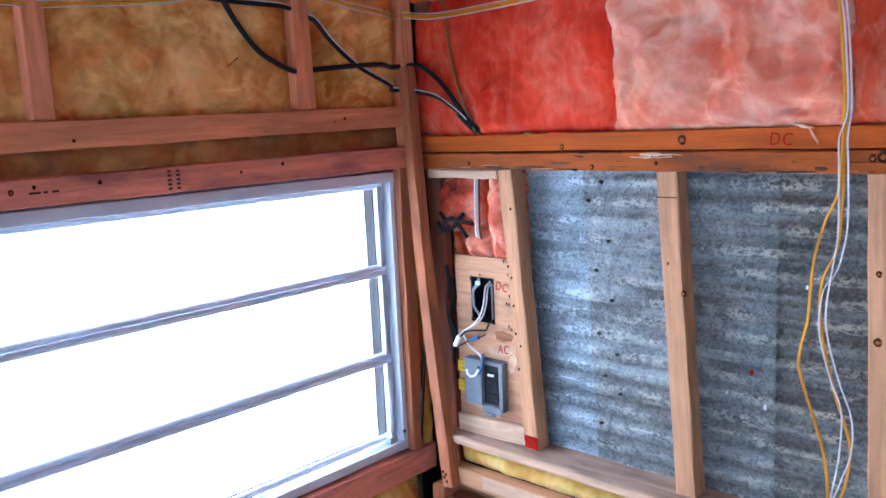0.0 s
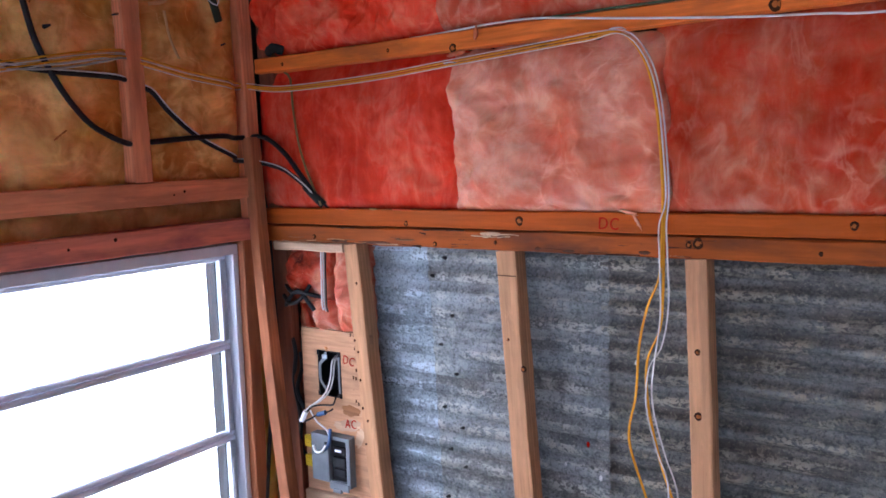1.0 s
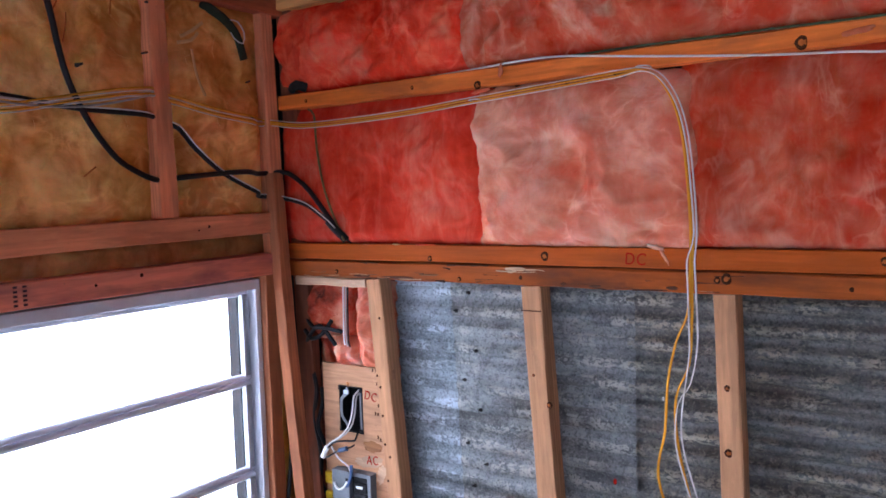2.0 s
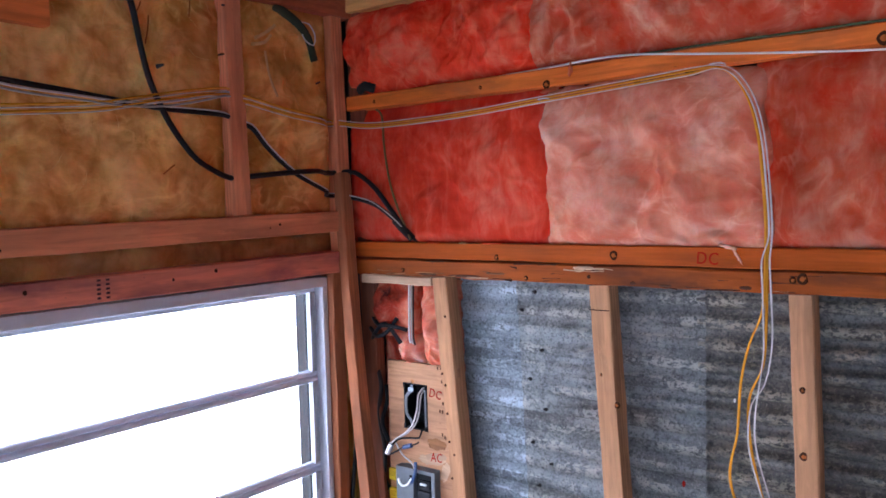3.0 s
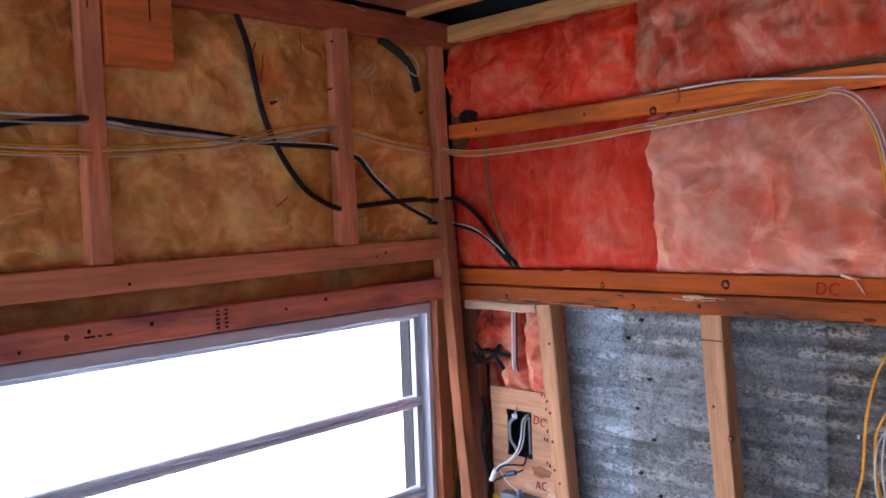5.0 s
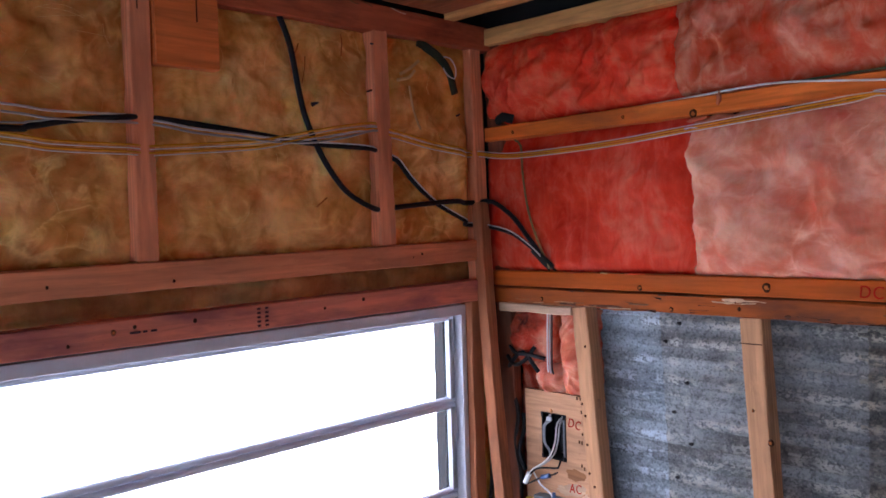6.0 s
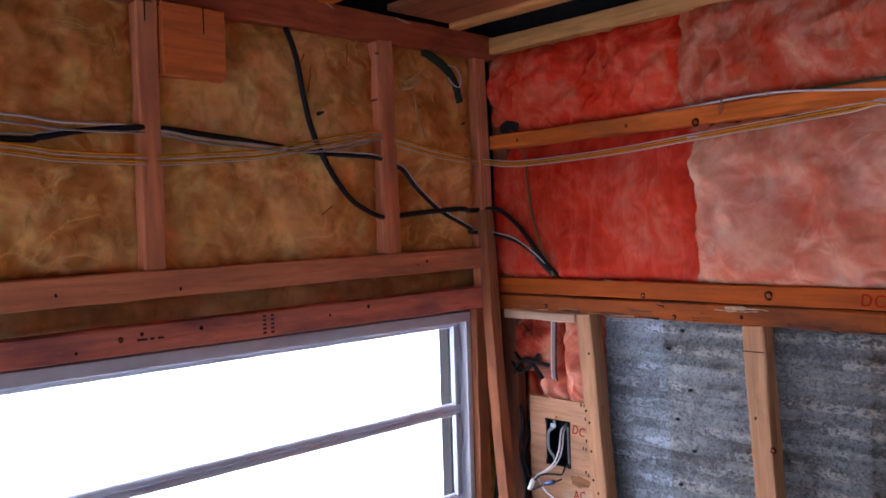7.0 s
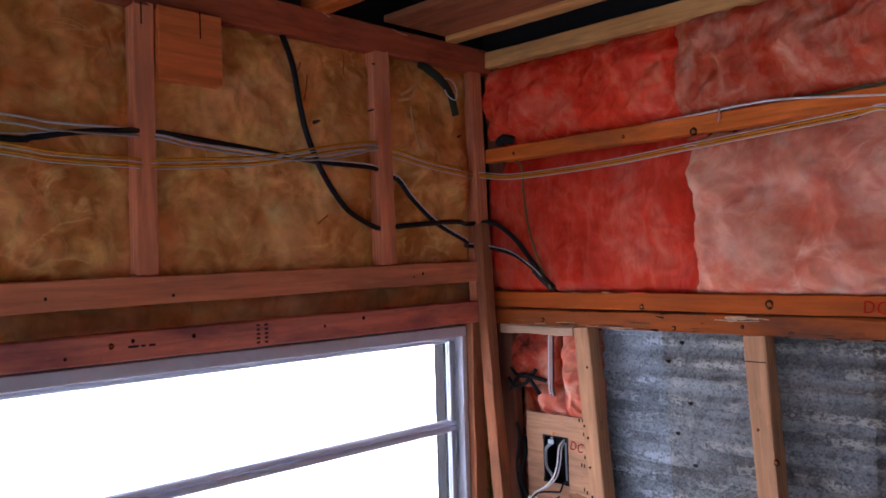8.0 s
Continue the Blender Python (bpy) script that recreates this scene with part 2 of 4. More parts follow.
# lightened, bluer copy of the dull aluminium; window glare is in the colour
ALU_GLARE = plain("aluminium bar with glare in its colour", (0.74, 0.79, 0.92), 0.32, 0.15, 0.08, 30)
ALU_DARK = plain("dark aluminium", (0.4, 0.44, 0.5), 0.45, 0.15, 0.15, 30)
CABLE_BLACK = plain("black cable jacket", (0.008, 0.008, 0.011), 0.5, 0, 0.3, 60, 0.25)
CABLE_WHITE = plain("white cable jacket", (0.64, 0.6, 0.6), 0.55, 0, 0.1, 60, 0.25)
CABLE_GREY = plain("grey cable jacket", (0.42, 0.39, 0.38), 0.5, 0, 0.12, 60)
CABLE_YELLOW = plain("yellow cable jacket", (0.68, 0.28, 0.01), 0.6, 0, 0.12, 60, 0.2)
CABLE_GREEN = plain("green wire", (0.03, 0.055, 0.02), 0.5, 0, 0.2, 60)
CABLE_OLIVE = plain("olive wire", (0.17, 0.12, 0.04), 0.6, 0, 0.2, 60)
COPPER = plain("copper", (0.6, 0.25, 0.1), 0.35, 0.9, 0.2, 60)
BLUE = plain("blue connector", (0.03, 0.075, 0.19), 0.4, 0, 0.15, 60)
WHITE_PLASTIC = plain("white plastic", (0.8, 0.8, 0.8), 0.35, 0, 0.05, 60)
BLACK_PLASTIC = plain("black plastic", (0.008, 0.008, 0.011), 0.6, 0, 0.3, 60, 0.15)
GREY_PLASTIC = plain("grey plastic", (0.15, 0.165, 0.185), 0.55, 0, 0.2, 60, 0.25)
YELLOW_PLASTIC = plain("yellow plastic", (0.75, 0.5, 0.02), 0.4, 0, 0.1, 60)
RED_INK = plain("red marker ink", (0.34, 0.008, 0.003), 0.8, 0, 0.3, 90, 0.1)
STAMP_INK = plain("dark stamp ink", (0.05, 0.02, 0.025), 0.8, 0, 0.3, 90)
KNOT = plain("dark knot", (0.045, 0.014, 0.006), 0.85, 0, 0.5, 160, 0.1)
KNOT_RED = plain("red-brown knot", (0.34, 0.09, 0.02), 0.8, 0, 0.4, 160, 0.1)
NAIL = plain("rusty nail", (0.03, 0.027, 0.028), 0.6, 0.5, 0.4, 90)
FELT = plain("black roofing felt", (0.012, 0.012, 0.014), 0.85, 0, 0.4, 20)
FOAM = plain("black foam", (0.01, 0.01, 0.01), 0.9, 0, 0.4, 60)
TUFT_YELLOW = plain("pale yellow fibre", (0.7, 0.46, 0.19), 0.9, 0, 0.15, 30, 0.1)
PAPER = plain("pale torn paper", (0.6, 0.36, 0.16), 0.9, 0, 0.2, 40, 0.1)
# near-black green that paints the dark of a gap in the wool
GAP_GREEN = plain("dark green gap filler", (0.02, 0.03, 0.016), 0.9, 0, 0.3, 50)


# ---- building helpers ----
def mesh_of(name, bm, material):
    bmesh.ops.recalc_face_normals(bm, faces=bm.faces)
    me = bpy.data.meshes.new(name)
    bm.to_mesh(me)
    bm.free()
    for mm in (material if isinstance(material, (list, tuple)) else [material]):
        me.materials.append(mm)
    return me


def part(name, bm, material, parent=None, label="", m=None, smooth=False):
    me = mesh_of(name, bm, material)
    if smooth:
        me.shade_smooth()
        me.set_sharp_from_angle(angle=radians(50))
    ob = new(name, me)
    if m is not None:
        ob.matrix_basis = m
    if parent is not None:
        ob.parent = parent
    return tagged(ob, label)


def empty(name, place=(0, 0, 0)):
    e = new(name)
    e.location = place
    e.empty_display_size = 0.05
    return e


def under(parent):
    """Pose that takes world places to the parent's own."""
    return Matrix.Translation(-parent.location) if parent is not None else Matrix.Identity(4)


def box_bm(lo, hi, bevel=0.0, bm=None):
    own = bm is None
    b = bmesh.new()
    bmesh.ops.create_cube(b, size=1)
    for v in b.verts:
        v.co = Vector([(p + q) / 2 + c * (q - p) for p, q, c in zip(lo, hi, v.co)])
    if bevel:
        bmesh.ops.bevel(b, geom=b.edges[:], offset=bevel, segments=2, affect="EDGES", profile=0.6)
    if own:
        return b
    tmp = bpy.data.meshes.new("tmp")
    b.to_mesh(tmp)
    b.free()
    bm.from_mesh(tmp)
    bpy.data.meshes.remove(tmp)
    return bm


def timber_bm(length, width, depth, wear=0.0012, seed=0, bow=0.0, taper=(1, 1)):
    """A sawn stick along x with eased, slightly worn edges; front face at y = 0, back at y = depth."""
    rnd = random.Random(seed)
    n = max(4, int(length / 0.035))
    e = 0.0025
    prof = [(-width / 2 + e, 0), (width / 2 - e, 0), (width / 2, e), (width / 2, depth - e), (width / 2 - e, depth), (-width / 2 + e, depth), (-width / 2, depth - e), (-width / 2, e)]
    bm = bmesh.new()
    rows = []
    ph = rnd.uniform(0, 50)
    for i in range(n + 1):
        s = i / n
        x = (s - 0.5) * length
        off = bow * math.sin(math.pi * s)
        ring = []
        wide = taper[0] + (taper[1] - taper[0]) * s
        for k, (z, y) in enumerate(prof):
            z *= wide
            w = wear * noise.noise((x * 9 + ph, k * 1.7, ph)) + 0.6 * wear * noise.noise((x * 40 + ph, k * 2.3, 3))
            ring.append(bm.verts.new((x, y + w * 0.6 * (1 if y < depth / 2 else 0), z + w + off)))
        rows.append(ring)
    for a, b in zip(rows, rows[1:]):
        for k in range(8):
            bm.faces.new((a[k], a[(k + 1) % 8], b[(k + 1) % 8], b[k]))
    bm.faces.new(rows[0][::-1])
    bm.faces.new(rows[-1])
    return bm


def timber(name, p0, p1, width, depth, material, parent, face, label="", wear=0.0012, bow=0.0, taper=(1, 1)):
    """A stick whose front face runs from p0 to p1 (its middle line) and looks along face."""
    p0, p1, face = Vector(p0), Vector(p1), Vector(face)
    ax = (p1 - p0).normalized()
    yy = -(face - face.dot(ax) * ax).normalized()
    zz = ax.cross(yy)
    m = Matrix((ax, yy, zz)).transposed().to_4x4()
    m.translation = (p0 + p1) / 2
    seed = int(abs(p0.x * 1000) + abs(p0.y * 777) + abs(p0.z * 333))
    return part(name, timber_bm((p1 - p0).length, width, depth, wear, seed, bow, taper), material, parent, label, under(parent) @ m)


def smooth_path(pts, step=0.012):
    pts = [Vector(p) for p in pts]
    ext = [2 * pts[0] - pts[1]] + pts + [2 * pts[-1] - pts[-2]]
    out = []
    for a, b, c, d in zip(ext, ext[1:], ext[2:], ext[3:]):
        n = max(2, int((c - b).length / step))
        for i in range(n):
            t = i / n
            out.append(0.5 * ((2 * b) + (c - a) * t + (2 * a - 5 * b + 4 * c - d) * t * t + (3 * b - a - 3 * c + d) * t ** 3))
    return out + [pts[-1]]


def tube_bm(pts, radius, flat=1.0, sides=8, normal=(0, -1, 0), bm=None):
    """A round or flattened cable along a smooth path; flat scales its thickness along normal."""
    path = smooth_path(pts)
    bm = bm or bmesh.new()
    rings = []
    for i, p in enumerate(path):
        ax = (path[min(i + 1, len(path) - 1)] - path[max(i - 1, 0)]).normalized()
        nn = Vector(normal)
        nn = nn - nn.dot(ax) * ax
        nn = nn.normalized() if nn.length > 0.05 else ax.orthogonal().normalized()
        ss = ax.cross(nn)
        rings.append([bm.verts.new(p + radius * (math.cos(2 * math.pi * k / sides) * ss + flat * math.sin(2 * math.pi * k / sides) * nn)) for k in range(sides)])
    for a, b in zip(rings, rings[1:]):
        for k in range(sides):
            bm.faces.new((a[k], a[(k + 1) % sides], b[(k + 1) % sides], b[k]))
    bm.faces.new(rings[0][::-1])
    bm.faces.new(rings[-1])
    return bm


def cable(name, pts, radius, material, label, flat=1.0, normal=(0, -1, 0), group="", parent=None):
    ob = part(name, tube_bm(pts, radius, flat, 8, normal), material, parent, label, smooth=True, m=under(parent))
    if parent is None:
        tagged(ob, category="cable", group=group)
    return ob


def on_west(pts, x=0.0, drop=0.0, inset=None):
    return [(x, y, z - drop) for y, z in pts]


def on_north(pts, y=0.0, dx=0.0, dz=0.0):
    return [(px + dx, y, z + dz) for px, z in pts]


def knot(parent, place, normal, radius, material=None, tall=1.2):
    """A hard knot, a low dome a millimetre proud of the wood."""
    n = Vector(normal)
    rot = n.to_track_quat("Z", "Y").to_matrix().to_4x4()
    bm = bmesh.new()
    rings = []
    for r, h in ((1.0, -0.001), (0.85, 0.0012), (0.45, 0.0016)):
        rings.append([bm.verts.new((radius * r * (1 + 0.15 * math.sin(3 * a + radius * 9000)) * math.cos(a), radius * r * tall * math.sin(a), h)) for a in [2 * math.pi * k / 12 for k in range(12)]])
    for a, b in zip(rings, rings[1:]):
        for k in range(12):
            bm.faces.new((a[k], a[(k + 1) % 12], b[(k + 1) % 12], b[k]))
    bm.faces.new(rings[-1])
    for f in bm.faces:
        f.material_index = 0 if f.calc_center_median().xy.length > radius * 0.6 else 1
    # parts of timbers hang from the timber, so undo its pose
    m = Matrix.Translation(Vector(place)) @ rot
    return part("knot", bm, [KNOT, KNOT_RED if radius > 0.004 else material or KNOT], parent, "dark round knot in the wood", parent.matrix_basis.inverted() @ under(parent.parent) @ m)


def batt(name, label, group, material, frame_at, us, vs, bulge, seed, rough=1.0, ragged=0.004, step=0.005, tufts=150, tuft_mat=None, parent=None, fold=1.0, dents=(), soft=0.012, soft_low=None, soft_high=None, edge_locks=0, lock_mat=None):
    """A pillow of glass wool over us x vs; frame_at(u, v, h) gives the place at height h over its ground plane."""
    (u0, u1), (v0, v1) = us, vs
    nu, nv = int((u1 - u0) / step), int((v1 - v0) / step)
    o = seed * 13.7

    def height(u, v):
        pillow = (1 - math.exp(-max(min(u - u0, u1 - u), 0) / soft)) * (1 - math.exp(-max(v - v0, 0) / (soft_low or soft))) * (1 - math.exp(-max(v1 - v, 0) / (soft_high or soft)))
        big = noise.fractal((u * 8 + o, v * 8, o), 1.0, 2.0, 3)
        ridge = 1 - abs(noise.noise((u * 11 + o + 0.8 * big, v * 7.5, o + 4))) * 2
        mid = noise.turbulence((u * 17 + o + big, v * 15, o), 3, True)
        fine = noise.noise((u * 75 + o, v * 60, o))
        h = pillow * (bulge + rough * (0.017 * big + 0.009 * fold * ridge + 0.011 * (0.9 - mid) + 0.001 * fine))
        for du, dv, ru, rv, dd in dents:
            w = dv + 0.012 * noise.noise((u * 25, o, 3))
            h -= dd * math.exp(-((u - du) / ru) ** 2 - ((v - w) / rv) ** 2)
        return h

    bm = bmesh.new()
    grid = []
    for i in range(nu + 1):
        row = []
        for j in range(nv + 1):
            u, v = u0 + (u1 - u0) * i / nu, v0 + (v1 - v0) * j / nv
            h = height(u, v)
            tear = ragged * (1.6 * noise.noise((v * 13, o, 7.0)) + 0.7 * noise.noise((v * 37, o, 1.0)) + 0.3 * noise.noise((v * 120, o, 2.0)))
            u2 = u + tear * (math.exp(-(u - u0) / 0.02) + math.exp(-(u1 - u) / 0.02))
            v += ragged * 1.2 * noise.noise((u * 24, o, 9.0)) * (math.exp(-(v - v0) / 0.015) + math.exp(-(v1 - v) / 0.015))
            u = u2
            row.append(bm.verts.new(frame_at(u, v, h)))
        grid.append(row)
    for i in range(nu):
        for j in range(nv):
            bm.faces.new((grid[i][j], grid[i + 1][j], grid[i + 1][j + 1], grid[i][j + 1]))
    # back and sides
    rim = [grid[i][0] for i in range(nu + 1)] + [grid[nu][j] for j in range(1, nv + 1)] + [grid[i][nv] for i in range(nu - 1, -1, -1)] + [grid[0][j] for j in range(nv - 1, 0, -1)]
    deep = Vector(frame_at(u0, v0, -0.03)) - Vector(frame_at(u0, v0, 0))
    low = [bm.verts.new(v.co + deep) for v in rim]
    for k in range(len(rim)):
        q = (k + 1) % len(rim)
        bm.faces.new((rim[k], low[k], low[q], rim[q]))
    ob = part(name, bm, material, parent, label, smooth=True)
    if parent is None:
        tagged(ob, category="insulation", group=group)
    if tufts:
        rnd = random.Random(seed)
        tb = bmesh.new()
        for _ in range(tufts):
            u, v = rnd.uniform(u0 + 0.01, u1 - 0.01), rnd.uniform(v0 + 0.01, v1 - 0.01)
            a = rnd.uniform(0, 6.28)
            ln, curl, r = rnd.uniform(0.015, 0.09), rnd.uniform(-28, 28), rnd.choice((0.0002, 0.00025, 0.0003))
            pts = []
            for k in range(6):
                pts.append(frame_at(u, v, height(u, v) + 0.0015 + 0.004 * math.sin(k * 0.7) * rnd.random()))
                u, v, a = u + ln / 5 * math.cos(a), v + ln / 5 * math.sin(a), a + curl * ln / 5
                if not (u0 < u < u1 and v0 < v < v1):
                    break
            if len(pts) > 2:
                rings = []
                for p in pts:
                    rings.append([tb.verts.new(Vector(p) + r * Vector(d)) for d in ((0.9, 0.5, 0.5), (-0.9, -0.5, 0.5), (0, 0.4, -0.9))])
                for p, q in zip(rings, rings[1:]):
                    for k in range(3):
                        tb.faces.new((p[k], p[(k + 1) % 3], q[(k + 1) % 3], q[k]))
        tagged(part("fuzz", tb, tuft_mat or material, ob, "fine stray glass fibres"), kind="stuff")
    if edge_locks:
        # torn locks of wool, thin spindles sticking out of the side edge
        rnd = random.Random(seed + 100)
        tb = bmesh.new()
        for _ in range(edge_locks):
            u, v = u0 + rnd.uniform(0.0, 0.006), rnd.uniform(v0 + 0.012, v1 - 0.012)
            a, ln, curl = rnd.uniform(2.2, 4.0), rnd.uniform(0.008, 0.022), rnd.uniform(-90, 90)
            r = rnd.uniform(0.0006, 0.0019)
            rings = []
            for k in range(7):
                p = Vector(frame_at(u, v, height(max(u, u0 + 0.004), v) - 0.0002))
                rr = max(0.00015, r * (1 - k / 6))
                across = Vector(frame_at(-math.sin(a), math.cos(a), 0)) - Vector(frame_at(0, 0, 0))
                out = Vector(frame_at(0, 0, 1)) - Vector(frame_at(0, 0, 0))
                rings.append([tb.verts.new(p + rr * (math.cos(q) * across + 0.45 * math.sin(q) * out)) for q in (0, 1.05, 2.09, 3.14, 4.19, 5.24)])
                u, v, a = u + ln / 6 * math.cos(a), v + ln / 6 * math.sin(a), a + curl * ln / 6
            for p, q in zip(rings, rings[1:]):
                for k in range(6):
                    tb.faces.new((p[k], p[(k + 1) % 6], q[(k + 1) % 6], q[k]))
        tagged(part("torn_wool", tb, lock_mat or material, ob, "torn curled locks of glass wool", smooth=True), kind="stuff")
    return ob


def flake_bm(size, seed):
    """A torn flake facing -y: a flat lens with a ragged outline."""
    bm = bmesh.new()
    rings = []
    n = 22
    for r, h in ((1.0, 0.0), (0.8, 0.6), (0.4, 0.9)):
        ring = []
        for k in range(n):
            a = 2 * math.pi * k / n
            w = r * (1 + 0.4 * noise.noise((2.2 * math.cos(a), 2.2 * math.sin(a), seed * 3.1)) + (0.35 * noise.noise((k * 1.7, seed, 4)) if r == 1 else 0))
            ring.append(bm.verts.new((size[0] * w * math.cos(a), -size[2] * h, size[1] * w * math.sin(a))))
        rings.append(ring)
    for p, q in zip(rings, rings[1:]):
        for k in range(n):
            bm.faces.new((p[k], p[(k + 1) % n], q[(k + 1) % n], q[k]))
    bm.faces.new(rings[-1])
    bm.faces.new(rings[0][::-1])
    return bm


def wool_scrap(place, size, turn, seed, material, label):
    ob = part("wool_scrap", flake_bm(size, seed), material, None, label, pose(*place, 0, turn, 0), True)
    return tagged(ob, category="insulation", group="torn wool scraps")


def writing(text, size, place, parent, turn, material, label, squash=1.0, slant=0.0):
    """Marker writing in the built-in font, laid flat on a north-wall face."""
    cu = bpy.data.curves.new("marking", "FONT")
    cu.body, cu.size, cu.extrude, cu.offset, cu.shear = text, size, 0.0004, 0.0, slant
    cu.space_character = 1.15
    tmp = new("marking_curve", cu)
    dg = bpy.context.evaluated_depsgraph_get()
    me = bpy.data.meshes.new_from_object(tmp.evaluated_get(dg))
    bpy.data.objects.remove(tmp)
    me.materials.clear()
    me.materials.append(material)
    ob = new("marking", me)
    world_m = Matrix.Translation(place) @ pose(0, 0, 0, 90, turn, 0) @ Matrix.Diagonal((squash, 1, 1, 1))
    ob.matrix_basis = parent.matrix_basis.inverted() @ world_m
    ob.parent = parent
    return tagged(ob, label)


# ---- the setting ----
ROOM_X, ROOM_Y = 2.7, -3.3
SOUTH, EAST = (0, -1, 0), (1, 0, 0)

box = part("floor", box_bm((-0.12, ROOM_Y - 0.1, -0.04), (ROOM_X + 0.1, 0.12, 0.0)), FLOOR_WOOD, None, "bare brown board floor")
tagged(box, category="floor", kind="structure")

# north wall: 40 mm sticks over corrugated steel and pink wool
wall_north = tagged(empty("wall_north"), "unfinished framed wall with corrugated steel cladding", "wall", kind="structure")
plate_low = timber("top_plate", (0.0, 0, 1.4155), (ROOM_X, 0, 1.4155), 0.041, 0.05, FIR_OLD, wall_north, SOUTH, "weathered fir plate, splintered along its edges", 0.003)
plate_dc = timber("plate", (0.0, 0.001, 1.4595), (ROOM_X, 0.001, 1.4595), 0.040, 0.05, FIR_PLATE, wall_north, SOUTH, "orange fir plate with red marker letters")
rail_up = timber("rail", (-0.008, 0, 1.840), (ROOM_X, 0, 1.846), 0.037, 0.048, FIR_ORANGE, wall_north, SOUTH, "orange fir rail with knots", 0.002, 0.004)
plate_roof = timber("plate", (-0.03, 0, 2.0965), (ROOM_X, 0, 2.0965), 0.042, 0.05, FIR_HONEY, wall_north, SOUTH, "pale fir plate under the roof")
STUDS = [(0.283, 0.342), (0.712, 0.756), (1.117, 1.140), (1.52, 1.54), (1.93, 1.945), (2.34, 2.35)]
studs = []
for i, (top, low) in enumerate(STUDS):
    studs.append(timber("stud", (low, 0, 0.697), (top, 0, 1.394), 0.042 if i != 1 else 0.046, 0.047, FIR_TAN, wall_north, SOUTH, "tan fir stud, slightly out of plumb", 0.0016))
timber("cleat", (0.03, -0.004, 1.383), (0.262, -0.004, 1.384), 0.021, 0.04, FIR_PALE, wall_north, SOUTH, "pale splintered fir cleat", 0.003)
timber("blocking", (0.10, -0.002, 0.716), (0.322, -0.002, 0.728), 0.052, 0.045, FIR_PALE, wall_north, SOUTH, "pale fir blocking below the plywood")
timber("sill", (0.09, -0.042, 0.684), (ROOM_X, -0.042, 0.684), 0.024, 0.115, FIR_GREY, wall_north, SOUTH, "pinkish fir sill board", 0.002)
timber("nosing", (0.09, -0.0455, 0.685), (ROOM_X, -0.0455, 0.685), 0.019, 0.0035, FIR_PALE, wall_north, SOUTH, "pale worn front edge of the sill", 0.0006)
timber("lower_rail", (0.1, -0.045, 0.585), (ROOM_X, -0.045, 0.585), 0.048, 0.04, FIR_TAN, wall_north, SOUTH, "scuffed fir rail with pale patches", 0.002)
part("pale_patch", box_bm((0.215, -0.0485, 0.573), (0.43, -0.044, 0.606), 0.001), FIR_PALE, wall_north, "bare pale wood patch")
timber("lower_rail", (0.1, -0.055, 0.50), (ROOM_X, -0.055, 0.50), 0.05, 0.05, FIR_DARK, wall_north, SOUTH, "dark fir rail")
part("lower_panel", box_bm((0.03, 0.005, 0.0), (ROOM_X, 0.03, 0.56)), PLY, wall_north, "brown plywood panel low on the wall")
part("back_board", box_bm((-0.12, 0.085, 0.0), (ROOM_X + 0.1, 0.11, 2.3)), FELT, wall_north, "black felt behind the cladding")

for x, z, r, mat in ((0.748, 1.459, 0.009, KNOT_RED), (0.454, 1.448, 0.006, KNOT_RED), (1.38, 1.462, 0.007, KNOT_RED)):
    knot(plate_dc, (x, 0.0005, z), SOUTH, r, mat)
for x, z, r in ((1.104, 1.421, 0.006), (1.121, 1.424, 0.0095), (0.533, 1.403, 0.005), (0.69, 1.412, 0.004), (0.17, 1.41, 0.005), (1.33, 1.413, 0.004)):
    knot(plate_low, (x, -0.0005, z), SOUTH, r, KNOT)
for x, z, r in ((0.595, 1.828, 0.009), (1.25, 1.838, 0.011), (0.42, 1.84, 0.004), (0.09, 1.838, 0.004)):
    knot(rail_up, (x, -0.0005, z), SOUTH, r, KNOT_RED)
# splintered lower plate: dark gashes and pale torn slivers
rnd = random.Random(41)
for k in range(26):
    x = rnd.uniform(0.2, 0.62) if k < 15 else rnd.uniform(0.62, 1.1)
    z = rnd.choice((1.397, 1.399, 1.404, 1.415, 1.428, 1.434))
    ln, wide = rnd.uniform(0.015, 0.07), rnd.uniform(0.002, 0.0055)
    pale = k % 9 == 0
    timber("splinter" if pale else "gash", (x, -0.0012, z), (x + ln, -0.0012, z + rnd.uniform(-0.003, 0.003)), wide * (0.6 if pale else 1), 0.003,
           FIR_PALE if pale else FIR_CORNER, wall_north, SOUTH, "pale torn sliver of wood" if pale else "dark gash in the weathered plate", 0.0012, 0, (0.9, 0.15) if k % 2 else (0.2, 1.0))
knot(studs[1], (0.752, -0.0005, 1.142), SOUTH, 0.0065, KNOT)
knot(studs[1], (0.716, -0.0005, 1.203), SOUTH, 0.003, KNOT_RED)
knot(studs[2], (1.121, -0.0005, 1.219), SOUTH, 0.0055, KNOT_RED)
knot(studs[2], (1.123, -0.0005, 1.096), SOUTH, 0.0075, KNOT)
for x, z in ((0.287, 1.158), (0.296, 1.13), (0.30, 1.06), (0.304, 0.99), (0.318, 0.96), (0.3, 1.30), (0.31, 0.90)):
    knot(studs[0], (x, -0.0005, z), SOUTH, 0.0028, KNOT)
